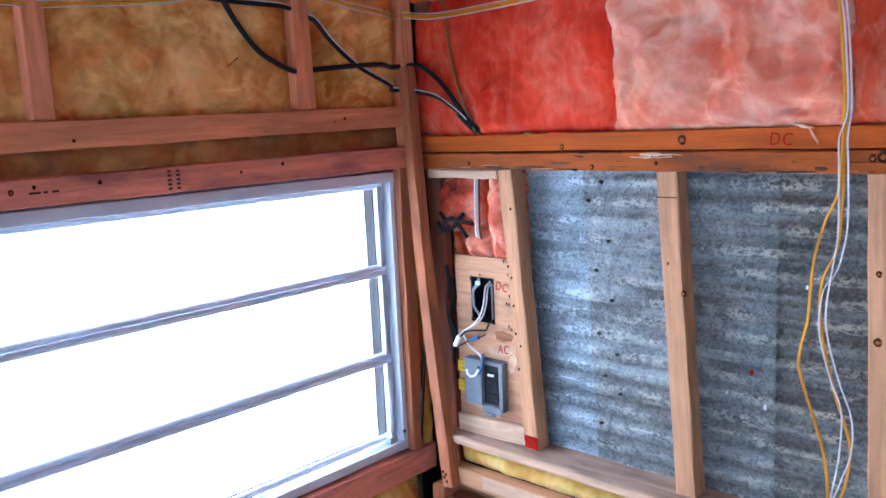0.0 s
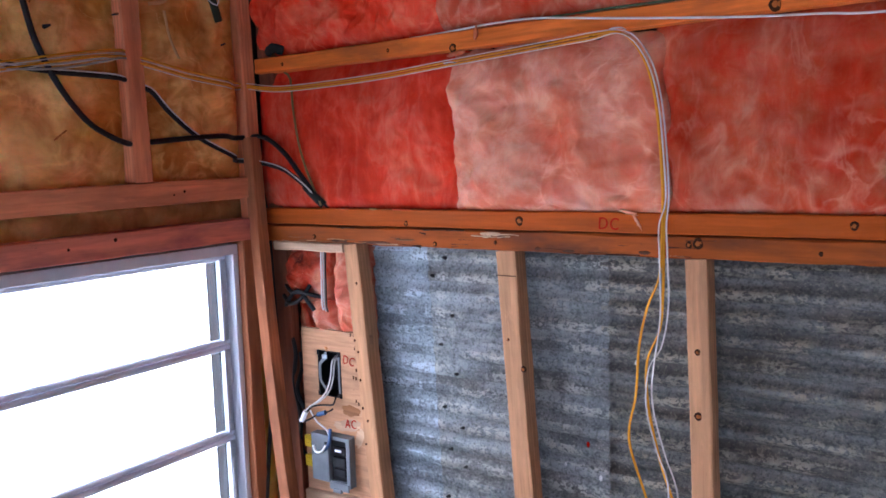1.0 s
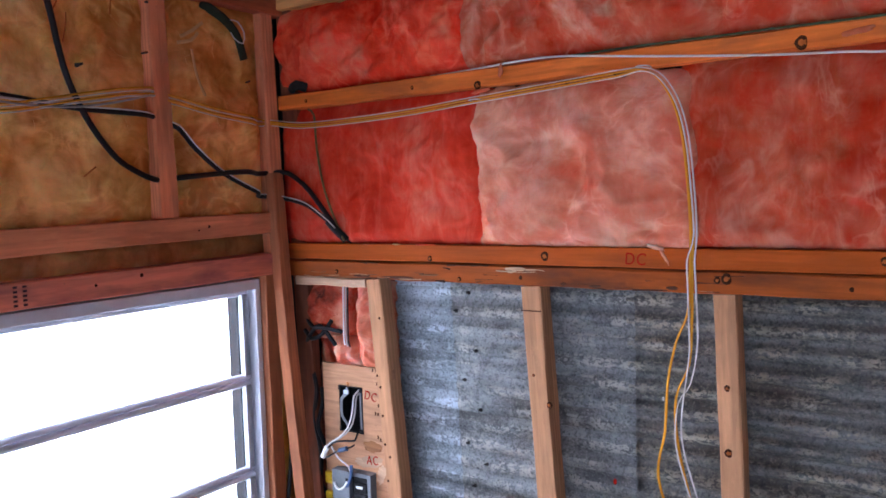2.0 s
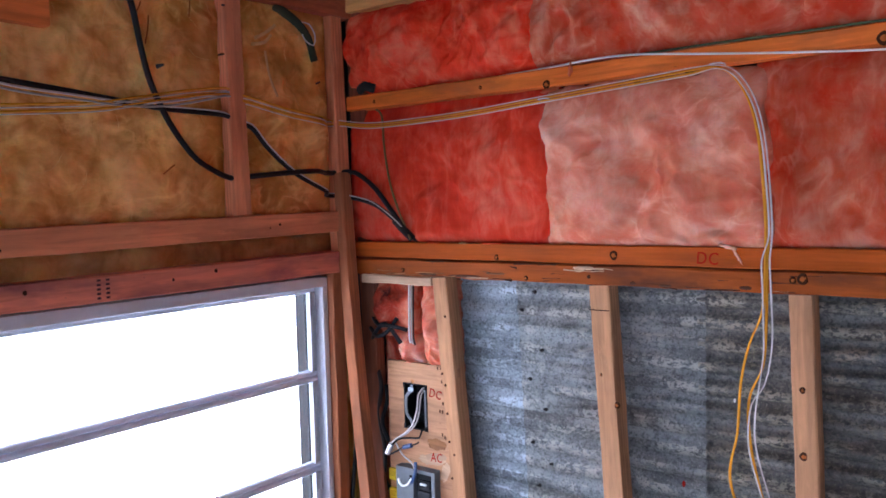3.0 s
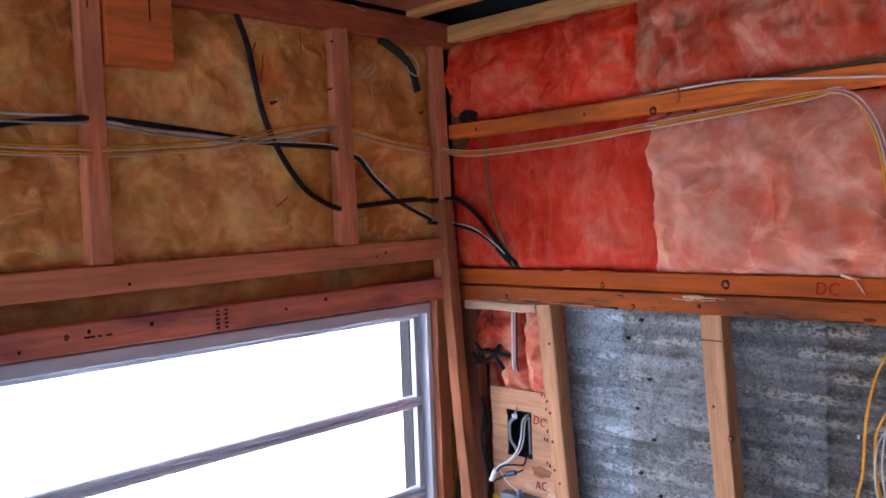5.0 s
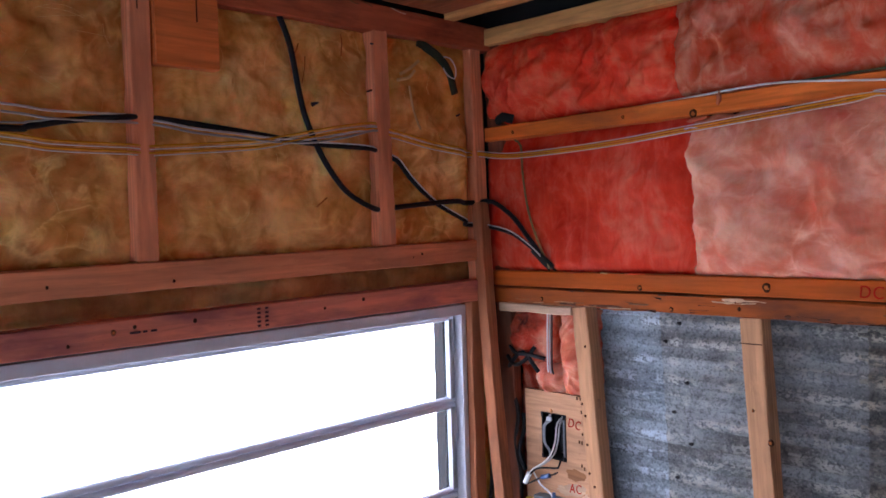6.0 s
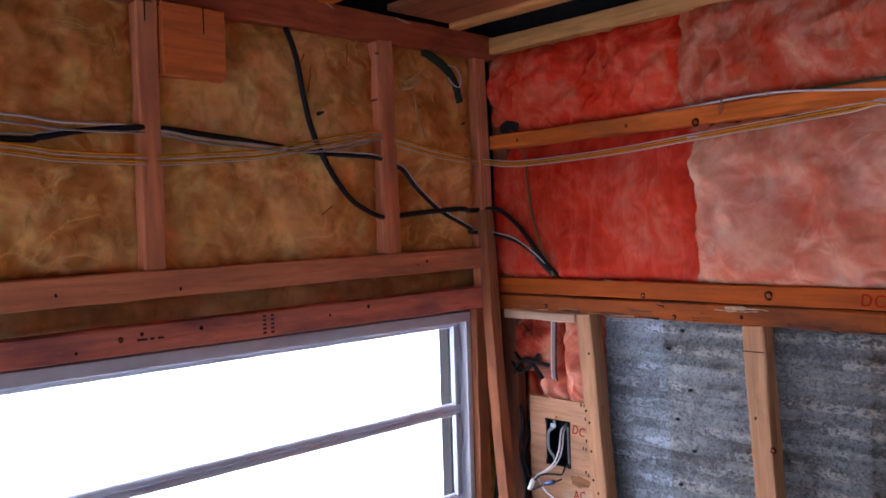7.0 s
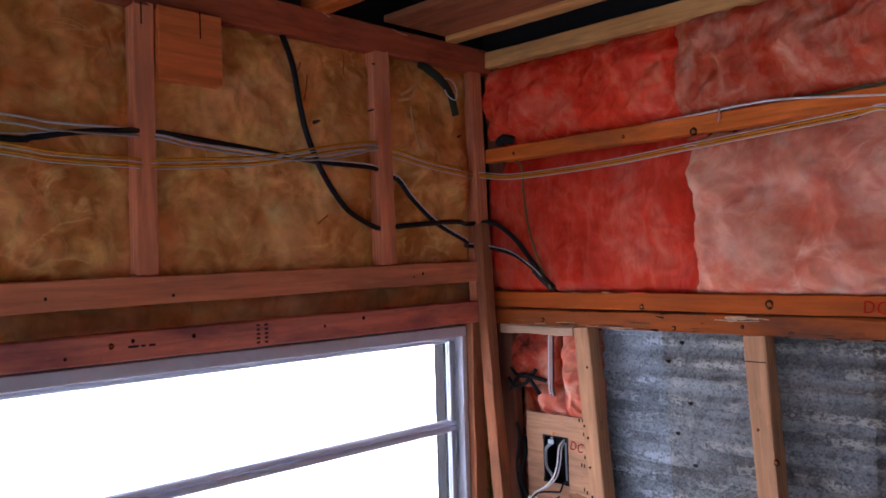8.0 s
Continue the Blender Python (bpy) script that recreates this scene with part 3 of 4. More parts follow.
# saw cut across the second stud
part("saw_cut", box_bm((0.690, -0.0012, 1.3405), (0.737, 0.002, 1.3425)), KNOT, studs[1], "dark saw cut", studs[1].matrix_basis.inverted())
part("red_mark", box_bm((0.3205, -0.0022, 0.699), (0.3625, 0.0, 0.732), 0.0008), RED_INK, studs[0], "red paint mark", studs[0].matrix_basis.inverted())
for x, z, w, h, mat in ((0.36, 1.401, 0.05, 0.0035, FIR_CORNER), (0.25, 1.402, 0.03, 0.004, FIR_CORNER), (0.45, 1.41, 0.03, 0.0025, FIR_DARK), (0.68, 1.43, 0.026, 0.004, FIR_PALE), (0.705, 1.426, 0.01, 0.0035, FIR_CORNER),
                        (0.86, 1.4, 0.016, 0.003, FIR_CORNER), (1.02, 1.403, 0.013, 0.0045, FIR_CORNER), (0.79, 1.402, 0.008, 0.004, FIR_CORNER)):
    part("chip" if mat is FIR_PALE else "rot_patch", flake_bm((w, h, 0.0014), x * 30), mat, plate_low, "pale chipped wood" if mat is FIR_PALE else "dark rotten patch in the weathered plate", plate_low.matrix_basis.inverted() @ pose(x, 0.0002, z))
# splinters torn out of the lower plate
rnd = random.Random(4)
for k in range(16):
    x = 0.08 + 0.026 * k + rnd.uniform(-0.004, 0.004) if k < 10 else 0.655 + 0.014 * (k - 10)
    z = 1.405 + rnd.uniform(-0.008, 0.006) if k < 10 else 1.427 + rnd.uniform(-0.004, 0.003)
    ln = rnd.uniform(0.02, 0.06)
    bm = tube_bm([(x - ln / 2, -0.001, z), (x, -0.0035, z + rnd.uniform(-0.002, 0.002)), (x + ln / 2, -0.0005, z + rnd.uniform(-0.004, 0.004))], rnd.uniform(0.0006, 0.0016), 0.5, 5)
    part("splinter", bm, FIR_PALE if k >= 10 else (FIR_TAN if k % 3 == 0 else FIR_DARK), plate_low, "torn wood splinter", plate_low.matrix_basis.inverted())


# corrugated steel
def steel_bm(x0, x1, z0, z1, y, amp, pitch, lean, flat_from=9.0, flat_to=9.0, seed=0):
    bm = bmesh.new()
    nz, nx = int((z1 - z0) / pitch * 12), int((x1 - x0) / 0.03)
    rows = []
    for i in range(nx + 1):
        row = []
        for j in range(nz + 1):
            z = z0 + (z1 - z0) * j / nz
            x = x0 + (x1 - x0) * i / nx + (lean * (1.39 - z) if i in (0, nx) else 0)
            k = 0.35 if flat_from < x < flat_to else 1.0
            k *= 0.85 + 0.3 * noise.noise((x * 1.5 + seed, z * 2.0, 5))
            dent = 0.003 * noise.noise((x * 2.5 + seed, z * 3, seed)) + 0.0007 * noise.noise((x * 22, z * 22, seed))
            row.append(bm.verts.new((x, y - amp * k * math.sin(2 * math.pi * z / pitch) + dent, z)))
        rows.append(row)
    for a, b in zip(rows, rows[1:]):
        for j in range(nz):
            bm.faces.new((a[j], b[j], b[j + 1], a[j + 1]))
    r = bmesh.ops.solidify(bm, geom=bm.faces[:], thickness=0.0012)
    return bm


sheet_a = part("steel_sheet", steel_bm(0.30, 0.466, 0.66, 1.42, 0.0645, 0.0032, 0.0452, 0.042, seed=3), TIN, wall_north, "bright galvanised corrugated sheet", smooth=True)
sheet_b = part("steel_sheet", steel_bm(0.44, 0.918, 0.66, 1.42, 0.0675, 0.0052, 0.0452, 0.0, 0.44, 0.54, seed=7), TIN_DULL, wall_north, "dull stained corrugated sheet", smooth=True)
sheet_c = part("steel_sheet", steel_bm(0.90, 1.46, 0.66, 1.42, 0.071, 0.009, 0.0452, 0.02, seed=13), TIN_DARK, wall_north, "dark rust-stained corrugated sheet", smooth=True)
part("steel_sheet", steel_bm(1.44, ROOM_X, 0.66, 1.42, 0.074, 0.0095, 0.0452, 0.0, seed=21), TIN_DARK, wall_north, "dark rust-stained corrugated sheet", smooth=True)


def nail_bm(r=0.0046, length=0.012):
    bm = bmesh.new()
    bmesh.ops.create_cone(bm, cap_ends=True, segments=8, radius1=r, radius2=r * 0.45, depth=length)
    return bm


nail_mesh = mesh_of("nail", nail_bm(), NAIL)
for x, z in ((0.521, 1.366), (0.485, 1.322), (0.537, 1.231), (0.504, 1.160), (0.545, 1.093), (0.509, 1.010), (0.558, 0.966), (0.524, 0.909), (0.564, 0.872), (0.512, 0.790)):
    ob = new("nail", nail_mesh)
    ob.matrix_basis = pose(x, 0.053, z, 75, 12, 0)
    ob.parent = sheet_b
for x, z, mat, r in ((0.874, 0.98, RED_INK, 0.006), (0.821, 0.927, WHITE_PLASTIC, 0.004), (0.902, 0.911, WHITE_PLASTIC, 0.006), (0.98, 1.17, WHITE_PLASTIC, 0.004)):
    bm = bmesh.new()
    bmesh.ops.create_icosphere(bm, subdivisions=1, radius=r, matrix=Matrix.Translation((x, 0.056, z)) @ Matrix.Diagonal((0.7, 0.4, 1.3, 1)))
    part("paint_drip", bm, mat, sheet_b, "small paint drip")

writing("DC", 0.034, (0.924, -0.0012, 1.447), plate_dc, 2, RED_INK, "red marker letters DC", 0.85, 0.05)

# west wall: rails and studs round a window
wall_west = tagged(empty("wall_west"), "unfinished framed wall with a wide window", "wall", kind="structure")
W_END = ROOM_Y
timber("top_plate", (0.0, W_END, 2.085), (0.0, 0.03, 2.0935), 0.066, 0.05, FIR_TOP, wall_west, EAST, "reddish fir with corner shade top plate", 0.002, 0, (1.6, 0.9))
rail_w = timber("rail", (0.0, W_END, 1.502), (0.0, -0.046, 1.535), 0.053, 0.045, FIR_RED, wall_west, EAST, "reddish fir rail over the window", 0.0016)
header = timber("header", (0.0, W_END, 1.4165), (0.0, -0.046, 1.4295), 0.053, 0.045, FIR_STAIN, wall_west, EAST, "stained reddish fir window header", 0.0016, 0, (0.75, 1.06))
timber("jamb_stud", (0.0, -0.058, 0.60), (0.0, -0.060, 1.402), 0.040, 0.045, FIR_RED_SHADED, wall_west, EAST, "reddish fir jamb beside the window", 0.0025)
timber("jamb_stud", (0.0, -1.80, 0.60), (0.0, -1.80, 1.402), 0.040, 0.045, FIR_RED, wall_west, EAST)
timber("sill_rail", (0.004, W_END, 0.598), (0.004, 0.0, 0.598), 0.072, 0.05, FIR_STAIN, wall_west, EAST, "scuffed fir rail under the window", 0.002)
w1 = timber("stud", (0.0, -0.356, 1.5605), (0.0, -0.3655, 2.064), 0.048, 0.042, FIR_RED, wall_west, EAST, "reddish fir stud drilled for cables", 0.0016)
timber("stud", (0.0, -0.947, 1.5555), (0.0, -0.9465, 2.062), 0.043, 0.042, FIR_RED, wall_west, EAST, "reddish fir stud drilled for cables")
for y in (-1.53, -2.1, -2.7):
    timber("stud", (0.0, y, 1.553), (0.0, y, 2.062), 0.043, 0.042, FIR_RED, wall_west, EAST)
timber("corner_post", (-0.014, -0.045, 1.36), (-0.037, -0.045, 2.066), 0.046, 0.042, FIR_RED, wall_west, SOUTH, "reddish corner post, out of plumb", 0.002)
# batten in the darkened fir, which stands in for the shade on it
batten = timber("corner_batten", (0.116, -0.075, 0.56), (-0.004, -0.048, 1.66), 0.038, 0.036, FIR_RED_SHADED, wall_west, SOUTH, "reddish leaning batten nailed in the corner", 0.0022, 0.013, (1.0, 0.8))
# wood painted dark to carry the shade where the two walls meet
timber("corner_stud", (0.07, 0.02, 0.0), (0.0, 0.02, 2.08), 0.05, 0.03, FIR_SHADE, wall_west, SOUTH, "reddish stud in the corner, darkened with its shade", 0.002)
timber("corner_foot", (0.075, -0.085, 0.0), (0.085, -0.08, 0.556), 0.042, 0.04, FIR_RED_SHADED, wall_west, SOUTH, "short reddish post")
for dx, z in ((-0.006, 0.60), (0.004, 0.594), (-0.002, 0.585), (0.006, 0.575)):
    knot(batten, (0.108 + dx, -0.0755, z), SOUTH, 0.0035, KNOT)
# nailed block beside the second stud
timber("nailer_block", (0.010, -0.921, 1.9915), (0.010, -0.791, 1.9915), 0.139, 0.04, FIR_BLOCK, wall_west, EAST, "square orange-brown plywood block")
part("block_slit", box_bm((0.008, -0.838, 2.01), (0.0108, -0.8355, 2.061)), KNOT, wall_west, "dark slit in the block")
part("block_slit", box_bm((-0.001, -0.952, 2.02), (0.0012, -0.9495, 2.062)), KNOT, wall_west, "dark slit in the stud")
for y, z, r in ((-1.02, 1.43, 0.005), (-0.86, 1.435, 0.004), (-0.98, 1.436, 0.0035), (-0.44, 1.44, 0.004), (-0.55, 1.43, 0.003), (-1.1, 1.415, 0.003)):
    knot(header, (0.0005, y, z), EAST, r, KNOT)
for y, z, r in ((-0.9, 1.515, 0.003), (-0.25, 1.535, 0.003), (-0.28, 1.528, 0.002), (-1.13, 1.52, 0.003)):
    knot(rail_w, (0.0005, y, z), EAST, r, KNOT)
# nails and splinters
nail_small = mesh_of("nail", box_bm((-0.002, -0.009, -0.002), (0.002, 0.009, 0.002), 0.0006), NAIL)
for y, z, a in ((-0.106, 1.885, 20), (-0.100, 1.80, -10), (-0.40, 1.92, 15), (-0.385, 2.03, 5)):
    ob = new("nail", nail_small)
    ob.matrix_basis = pose(-0.002, y, z, a, 0, 15)
    ob.parent = wall_west
rnd = random.Random(9)
for k in range(9):
    y, ln = -0.75 + 0.07 * k + rnd.uniform(-0.02, 0.02), rnd.uniform(0.02, 0.05)
    bm = tube_bm([(0.002, y, 2.122), (0.006, y + ln / 2, 2.118 - rnd.uniform(0, 0.006)), (0.003, y + ln, 2.114)], 0.0012, 0.6, 5, EAST)
    part("splinter", bm, FIR_PALE if k % 3 == 0 else FIR_DARK, wall_west, "torn wood splinter")
# stamp that cannot be read: rows of short bars
for col in range(2):
    for k in range(5):
        z = 1.445 - 0.0088 * k
        y = -0.722 + 0.019 * col
        part("stamp_bar", box_bm((0.0008, y, z - 0.0022), (0.0024, y + 0.0075, z + 0.002)), STAMP_INK, header, "dark ink stamp bar", header.matrix_basis.inverted())
for y, w in ((-0.99, 0.02), (-0.965, 0.008), (-0.95, 0.012)):
    part("stamp_bar", box_bm((0.0008, y, 1.424), (0.0022, y + w, 1.428)), STAMP_INK, header, "dark ink stamp bar", header.matrix_basis.inverted())
part("back_board", box_bm((-0.12, W_END, 1.37), (-0.085, 0.085, 2.3)), FELT, wall_west, "black felt behind the wool")
part("back_board", box_bm((-0.12, W_END, 0.0), (-0.085, 0.085, 0.66)), FELT, wall_west)
part("back_board", box_bm((-0.12, -0.105, 0.66), (-0.085, 0.085, 1.37)), FELT, wall_west)
part("back_board", box_bm((-0.12, W_END, 0.66), (-0.085, -1.76, 1.37)), FELT, wall_west)

# plain unseen walls behind the camera, darkened to cut bounce; openings light the room
SX0, SX1, SZ0, SZ1 = 0.3, 1.8, 0.1, 1.6
wall_south = tagged(empty("wall_south"), "unseen plain brown plywood wall with an opening added for light", "wall", kind="structure")
for lo, hi in (((-0.12, 0), (SX0, 2.3)), ((SX1, 0), (ROOM_X + 0.1, 2.3)), ((SX0, 0), (SX1, SZ0)), ((SX0, SZ1), (SX1, 2.3))):
    part("panel", box_bm((lo[0], ROOM_Y - 0.08, lo[1]), (hi[0], ROOM_Y, hi[1])), PLY_DARK, wall_south)
# side opening out of view, added only to brighten the west wall
EY0, EY1, EZ0, EZ1 = -2.7, -1.4, 0.2, 1.7
wall_east = tagged(empty("wall_east"), "unseen plain brown plywood wall with an opening added for light", "wall", kind="structure")
for lo, hi in (((ROOM_Y, 0), (EY0, 2.3)), ((EY1, 0), (0.085, 2.3)), ((EY0, 0), (EY1, EZ0)), ((EY0, EZ1), (EY1, 2.3))):
    part("panel", box_bm((ROOM_X, lo[0], lo[1]), (ROOM_X + 0.08, hi[0], hi[1])), PLY_DARK, wall_east)


# roof: felt, boards and joists
roof = tagged(part("ceiling", box_bm((-0.12, ROOM_Y - 0.1, 2.24), (ROOM_X + 0.1, 0.12, 2.3)), FELT, None, "black felt roof over bare joists"), category="ceiling", kind="structure")
for k in range(8):
    y = -0.13 - 0.405 * k
    timber("joist", (0.0 if k == 0 else -0.05, y, 2.122), (ROOM_X, y, 2.122), 0.040, 0.06, FIR_ORANGE if k else FIR_HONEY, roof, (0, 0, -1), "fir roof joist", 0.002)
for k in range(7):
    y0 = -0.155 - 0.405 * k
    w = 0.2 if k == 0 else 0.3
    part("roof_board", box_bm((0.0, y0 - w, 2.134 if k == 0 else 2.175), (ROOM_X, y0 + 0.004, 2.15 if k == 0 else 2.19), 0.002), FIR_DARK if k else FIR_RED_SHADED, roof, "brown roof board", pose(0, 0, 0))
timber("roof_batten", (0.33, -0.15, 2.168), (0.33, -0.33, 2.168), 0.03, 0.012, FIR_TAN, roof, (0, 0, -1), "short batten under the roof")

# ---- window ----
window = tagged(empty("window_1"), "wide awning window with dull aluminium frame and three panes", "window", kind="structure")
WY0, WY1, WZ0, WZ1 = -1.78, -0.08, 0.637, 1.394
FW, JW = 0.026, 0.017
frame_ob = empty("window_frame")
frame_ob.parent = window
for name, lo, hi in (("head", (-0.062, WY0, WZ1 - FW), (-0.020, WY1, WZ1)), ("sill", (-0.062, WY0, WZ0), (-0.020, WY1, WZ0 + FW)),
                     ("jamb", (-0.070, WY1 - JW, WZ0 + FW), (-0.020, WY1, WZ1 - FW)), ("jamb", (-0.070, WY0, WZ0 + FW), (-0.020, WY0 + JW, WZ1 - FW))):
    part(name, box_bm(lo, hi, 0.0025), ALU, frame_ob, "dull aluminium frame member")
# raised lips along the inner edge of the frame
part("lip", box_bm((-0.024, WY0 + 0.02, WZ0 + FW - 0.006), (-0.0165, WY1 - 0.018, WZ0 + FW + 0.001), 0.001), ALU, frame_ob)
part("screw", nail_bm(0.006, 0.004), NAIL, frame_ob, "round screw", pose(-0.0185, -0.093, 0.690, 0, 90, 0))
GY0, GY1 = WY0 + JW + 0.002, WY1 - JW - 0.002
LEVELS = [0.668, 0.895, 1.135, 1.368]
for k in range(3):
    z0, z1 = LEVELS[k], LEVELS[k + 1]
    sash = empty("sash")
    sash.parent = window
    for y0, y1 in ((GY1 - 0.023, GY1), (GY0, GY0 + 0.023)):
        part("stile", box_bm((-0.060, y0, z0 + 0.012), (-0.048, y1, z1 - 0.012), 0.002), ALU_DARK, sash, "grey sash stile")
    part("stile_bead", box_bm((-0.048, GY1 - 0.023, z0 + 0.012), (-0.043, GY1 - 0.016, z1 - 0.012), 0.001), ALU, sash)
    for nm, zc in (("bottom_rail", z0 + 0.0085), ("top_rail", z1 - 0.0085)):
        part(nm, tube_bm([(-0.058, GY0, zc), (-0.058, (GY0 + GY1) / 2, zc), (-0.058, GY1, zc)], 0.0084, 1.2, 12, EAST), ALU_GLARE, sash, "rounded dull aluminium sash rail", smooth=True)
    pane = part("pane", box_bm((-0.058, GY0 + 0.03, z0 + 0.01), (-0.054, GY1 - 0.018, z1 - 0.01)), clear_glass("window glass") if k == 0 else bpy.data.materials["window glass"], sash, "clear glass pane")
    pane.visible_shadow = False
    # hinge arm at the top of the sash
    bm = bmesh.new()
    for a, b in (((-0.046, GY1 - 0.022, z1 - 0.075), (-0.043, GY1 - 0.004, z1 - 0.014)), ((-0.043, GY1 - 0.016, z1 - 0.1), (-0.041, GY1 - 0.004, z1 - 0.05))):
        box_bm(a, b, 0.001, bm)
    part("hinge_arm", bm, ALU_DARK, sash, "grey hinge arm")
lever = part("operator_lever", tube_bm([(-0.035, -0.128, 0.676), (-0.03, -0.125, 0.70), (-0.036, -0.120, 0.76), (-0.04, -0.117, 0.84)], 0.0045, 0.6, 6, EAST), ALU, window, "slim operator lever")
part("operator_foot", box_bm((-0.045, -0.142, 0.665), (-0.024, -0.116, 0.684), 0.002), ALU_DARK, window, "operator bracket")

tagged(part("backdrop", box_bm((-2.02, -6.0, -1.5), (-2.0, 4.0, 4.5)), glowing("bright west sky", WEST_GLOW), None, "plain white daylight outside the window"), category="backdrop", kind="structure")
tagged(part("backdrop", box_bm((-2.0, ROOM_Y - 1.52, -1.0), (5.0, ROOM_Y - 1.5, 4.0)), glowing("bright south sky", SOUTH_GLOW), None, "plain white daylight outside the opening"), category="backdrop", kind="structure")

# weak glowing panel, an added fill for the west wall
tagged(part("backdrop", box_bm((ROOM_X + 1.2, -5.0, -1.0), (ROOM_X + 1.22, 1.0, 4.0)), glowing("added east fill glow", EAST_FILL), None, "glowing fill panel added outside the unseen side opening"), category="backdrop", kind="structure")


# ---- insulation ----
def north_at(ground):
    return lambda u, v, h: (u, ground - h, v)


def west_at(ground):
    return lambda u, v, h: (ground + h, u, v)


G = "pink insulation batts"
batt("insulation_batt", "deep red-pink glass wool batt between the rails", G, PINK_DEEP, north_at(0.045), (-0.03, 0.6), (1.469, 1.828), 0.03, 1, 0.7, tufts=0, fold=0.6, soft_high=0.035)
DENTS = ((0.965, 1.517, 0.05, 0.011, 0.014), (0.905, 1.502, 0.03, 0.012, 0.011), (0.75, 1.7, 0.06, 0.012, 0.008))
batt("insulation_batt", "pale pink fluffy glass wool batt between the rails", G, PINK_PALE, north_at(0.045), (0.566, 1.076), (1.468, 1.828), 0.044, 2, 0.8, 0.016, tufts=0, dents=DENTS, soft_high=0.03, edge_locks=160, lock_mat=PINK_LOCK)
batt("insulation_batt", "streaky red and pink glass wool batt between the rails", G, PINK_MIXED, north_at(0.045), (1.03, 2.65), (1.468, 1.832), 0.037, 9, 0.7, 0.008, tufts=0, soft_high=0.03, dents=((1.13, 1.7, 0.04, 0.1, 0.01), (1.3, 1.66, 0.25, 0.02, 0.006)))
batt("insulation_batt", "deep pink lumpy glass wool batt under the roof", G, PINK_UPPER, north_at(0.045), (-0.03, 0.575), (1.862, 2.082), 0.036, 3, 1.7, 0.014, tufts=0, soft_low=0.03, soft_high=0.025)
batt("insulation_batt", "pale pink fluffy glass wool batt under the roof", G, PINK_TOP, north_at(0.045), (0.538, 2.65), (1.862, 2.09), 0.042, 4, 1.6, 0.013, tufts=0, soft_low=0.03, soft_high=0.02, edge_locks=90, lock_mat=PINK_LOCK_MID)
# these two batts are coloured dark, as if the post shaded them
batt("insulation_batt", "rumpled pink glass wool beside the first stud", G, PINK_SHADED, north_at(0.085), (0.03, 0.145), (0.72, 1.372), 0.02, 5, 1.6, 0.006, tufts=60)
batt("insulation_batt", "red glass wool stuffed under the plate, darkened with shade", G, PINK_SHADED, north_at(0.062), (0.015, 0.17), (1.228, 1.382), 0.022, 6, 2.2, 0.01, tufts=30, step=0.004, soft=0.022)
batt("insulation_batt", "pale salmon glass wool beside the first stud", G, PINK_SCRAP, north_at(0.06), (0.184, 0.305), (1.13, 1.382), 0.018, 8, 2.2, 0.01, tufts=30, step=0.004, soft=0.02)
batt("insulation_batt", "salmon glass wool scrap on top of the plywood", G, PINK_SCRAP, north_at(0.05), (0.11, 0.215), (1.12, 1.238), 0.018, 10, 2.2, 0.012, tufts=20, step=0.004, soft=0.02)
batt("insulation_batt", "bright yellow glass wool strip under the sill", "yellow insulation batts", YELLOW_BRIGHT, north_at(0.02), (0.1, 2.65), (0.60, 0.672), 0.03, 7, 1.0, 0.004, tufts=60)
Y = "yellow insulation batts"
for k, (y0, y1, n) in enumerate(((-0.347, -0.04, 30), (-0.938, -0.372, 60), (-1.523, -0.952, 60), (-2.09, -1.54, 0), (-3.2, -2.11, 0))):
    batt("insulation_batt", "brownish yellow glass wool batt between studs", Y, YELLOW, west_at(-0.04), (y0, y1), (1.55, 2.078), 0.019, 11 + k, 0.95, 0.004, tufts=n // 2, fold=1.0, soft=0.026, tuft_mat=TUFT_YELLOW, soft_low=0.05, soft_high=0.03)
# recessed strip, painted darker to deepen the shade between rail and header
batt("insulation_batt", "yellow glass wool strip over the header, recess shade in its colour", Y, YELLOW_SHADED, west_at(-0.085), (-3.2, 0.0), (1.44, 1.512), 0.02, 21, 0.7, tufts=0)
batt("insulation_batt", "brown-yellow glass wool below the window", Y, YELLOW, west_at(-0.05), (-3.2, -0.03), (0.05, 0.565), 0.035, 22, 1.0, tufts=0, step=0.012)
batt("insulation_batt", "bright yellow glass wool sliver beside the corner post", Y, YELLOW_BRIGHT, west_at(-0.03), (-0.036, 0.02), (0.60, 1.36), 0.016, 23, 0.8, tufts=0)


for place, size, turn, mat in (((1.004, -0.001, 1.464), (0.018, 0.003, 0.0015), 58, PINK_LOCK), ((0.985, -0.001, 1.481), (0.02, 0.004, 0.005), 14, PINK_PALE), ((0.605, -0.004, 1.815), (0.026, 0.005, 0.005), -8, PINK_LOCK_MID),
                               ((0.655, -0.002, 1.853), (0.006, 0.014, 0.004), 8, PINK_LOCK_MID), ((0.27, -0.001, 1.480), (0.02, 0.002, 0.004), 0, PINK_LOCK_MID), ((0.36, -0.001, 1.4805), (0.014, 0.002, 0.004), 0, PAPER),
                               ((0.44, -0.001, 1.480), (0.03, 0.002, 0.003), 0, PINK_LOCK_RED), ((1.34, -0.002, 1.846), (0.026, 0.006, 0.005), -6, PINK_LOCK_MID)):
    wool_scrap(place, size, turn, place[0] * 10, mat, "torn flake of pink wool caught on the wood")
part_foam = part("foam_plug", tube_bm([(0.025, 0.018, 1.874), (0.05, 0.006, 1.882), (0.075, 0.02, 1.874)], 0.012, 0.8, 8), FOAM, None, "black foam plug in the pink wool", smooth=True)
tagged(part_foam, category="foam")

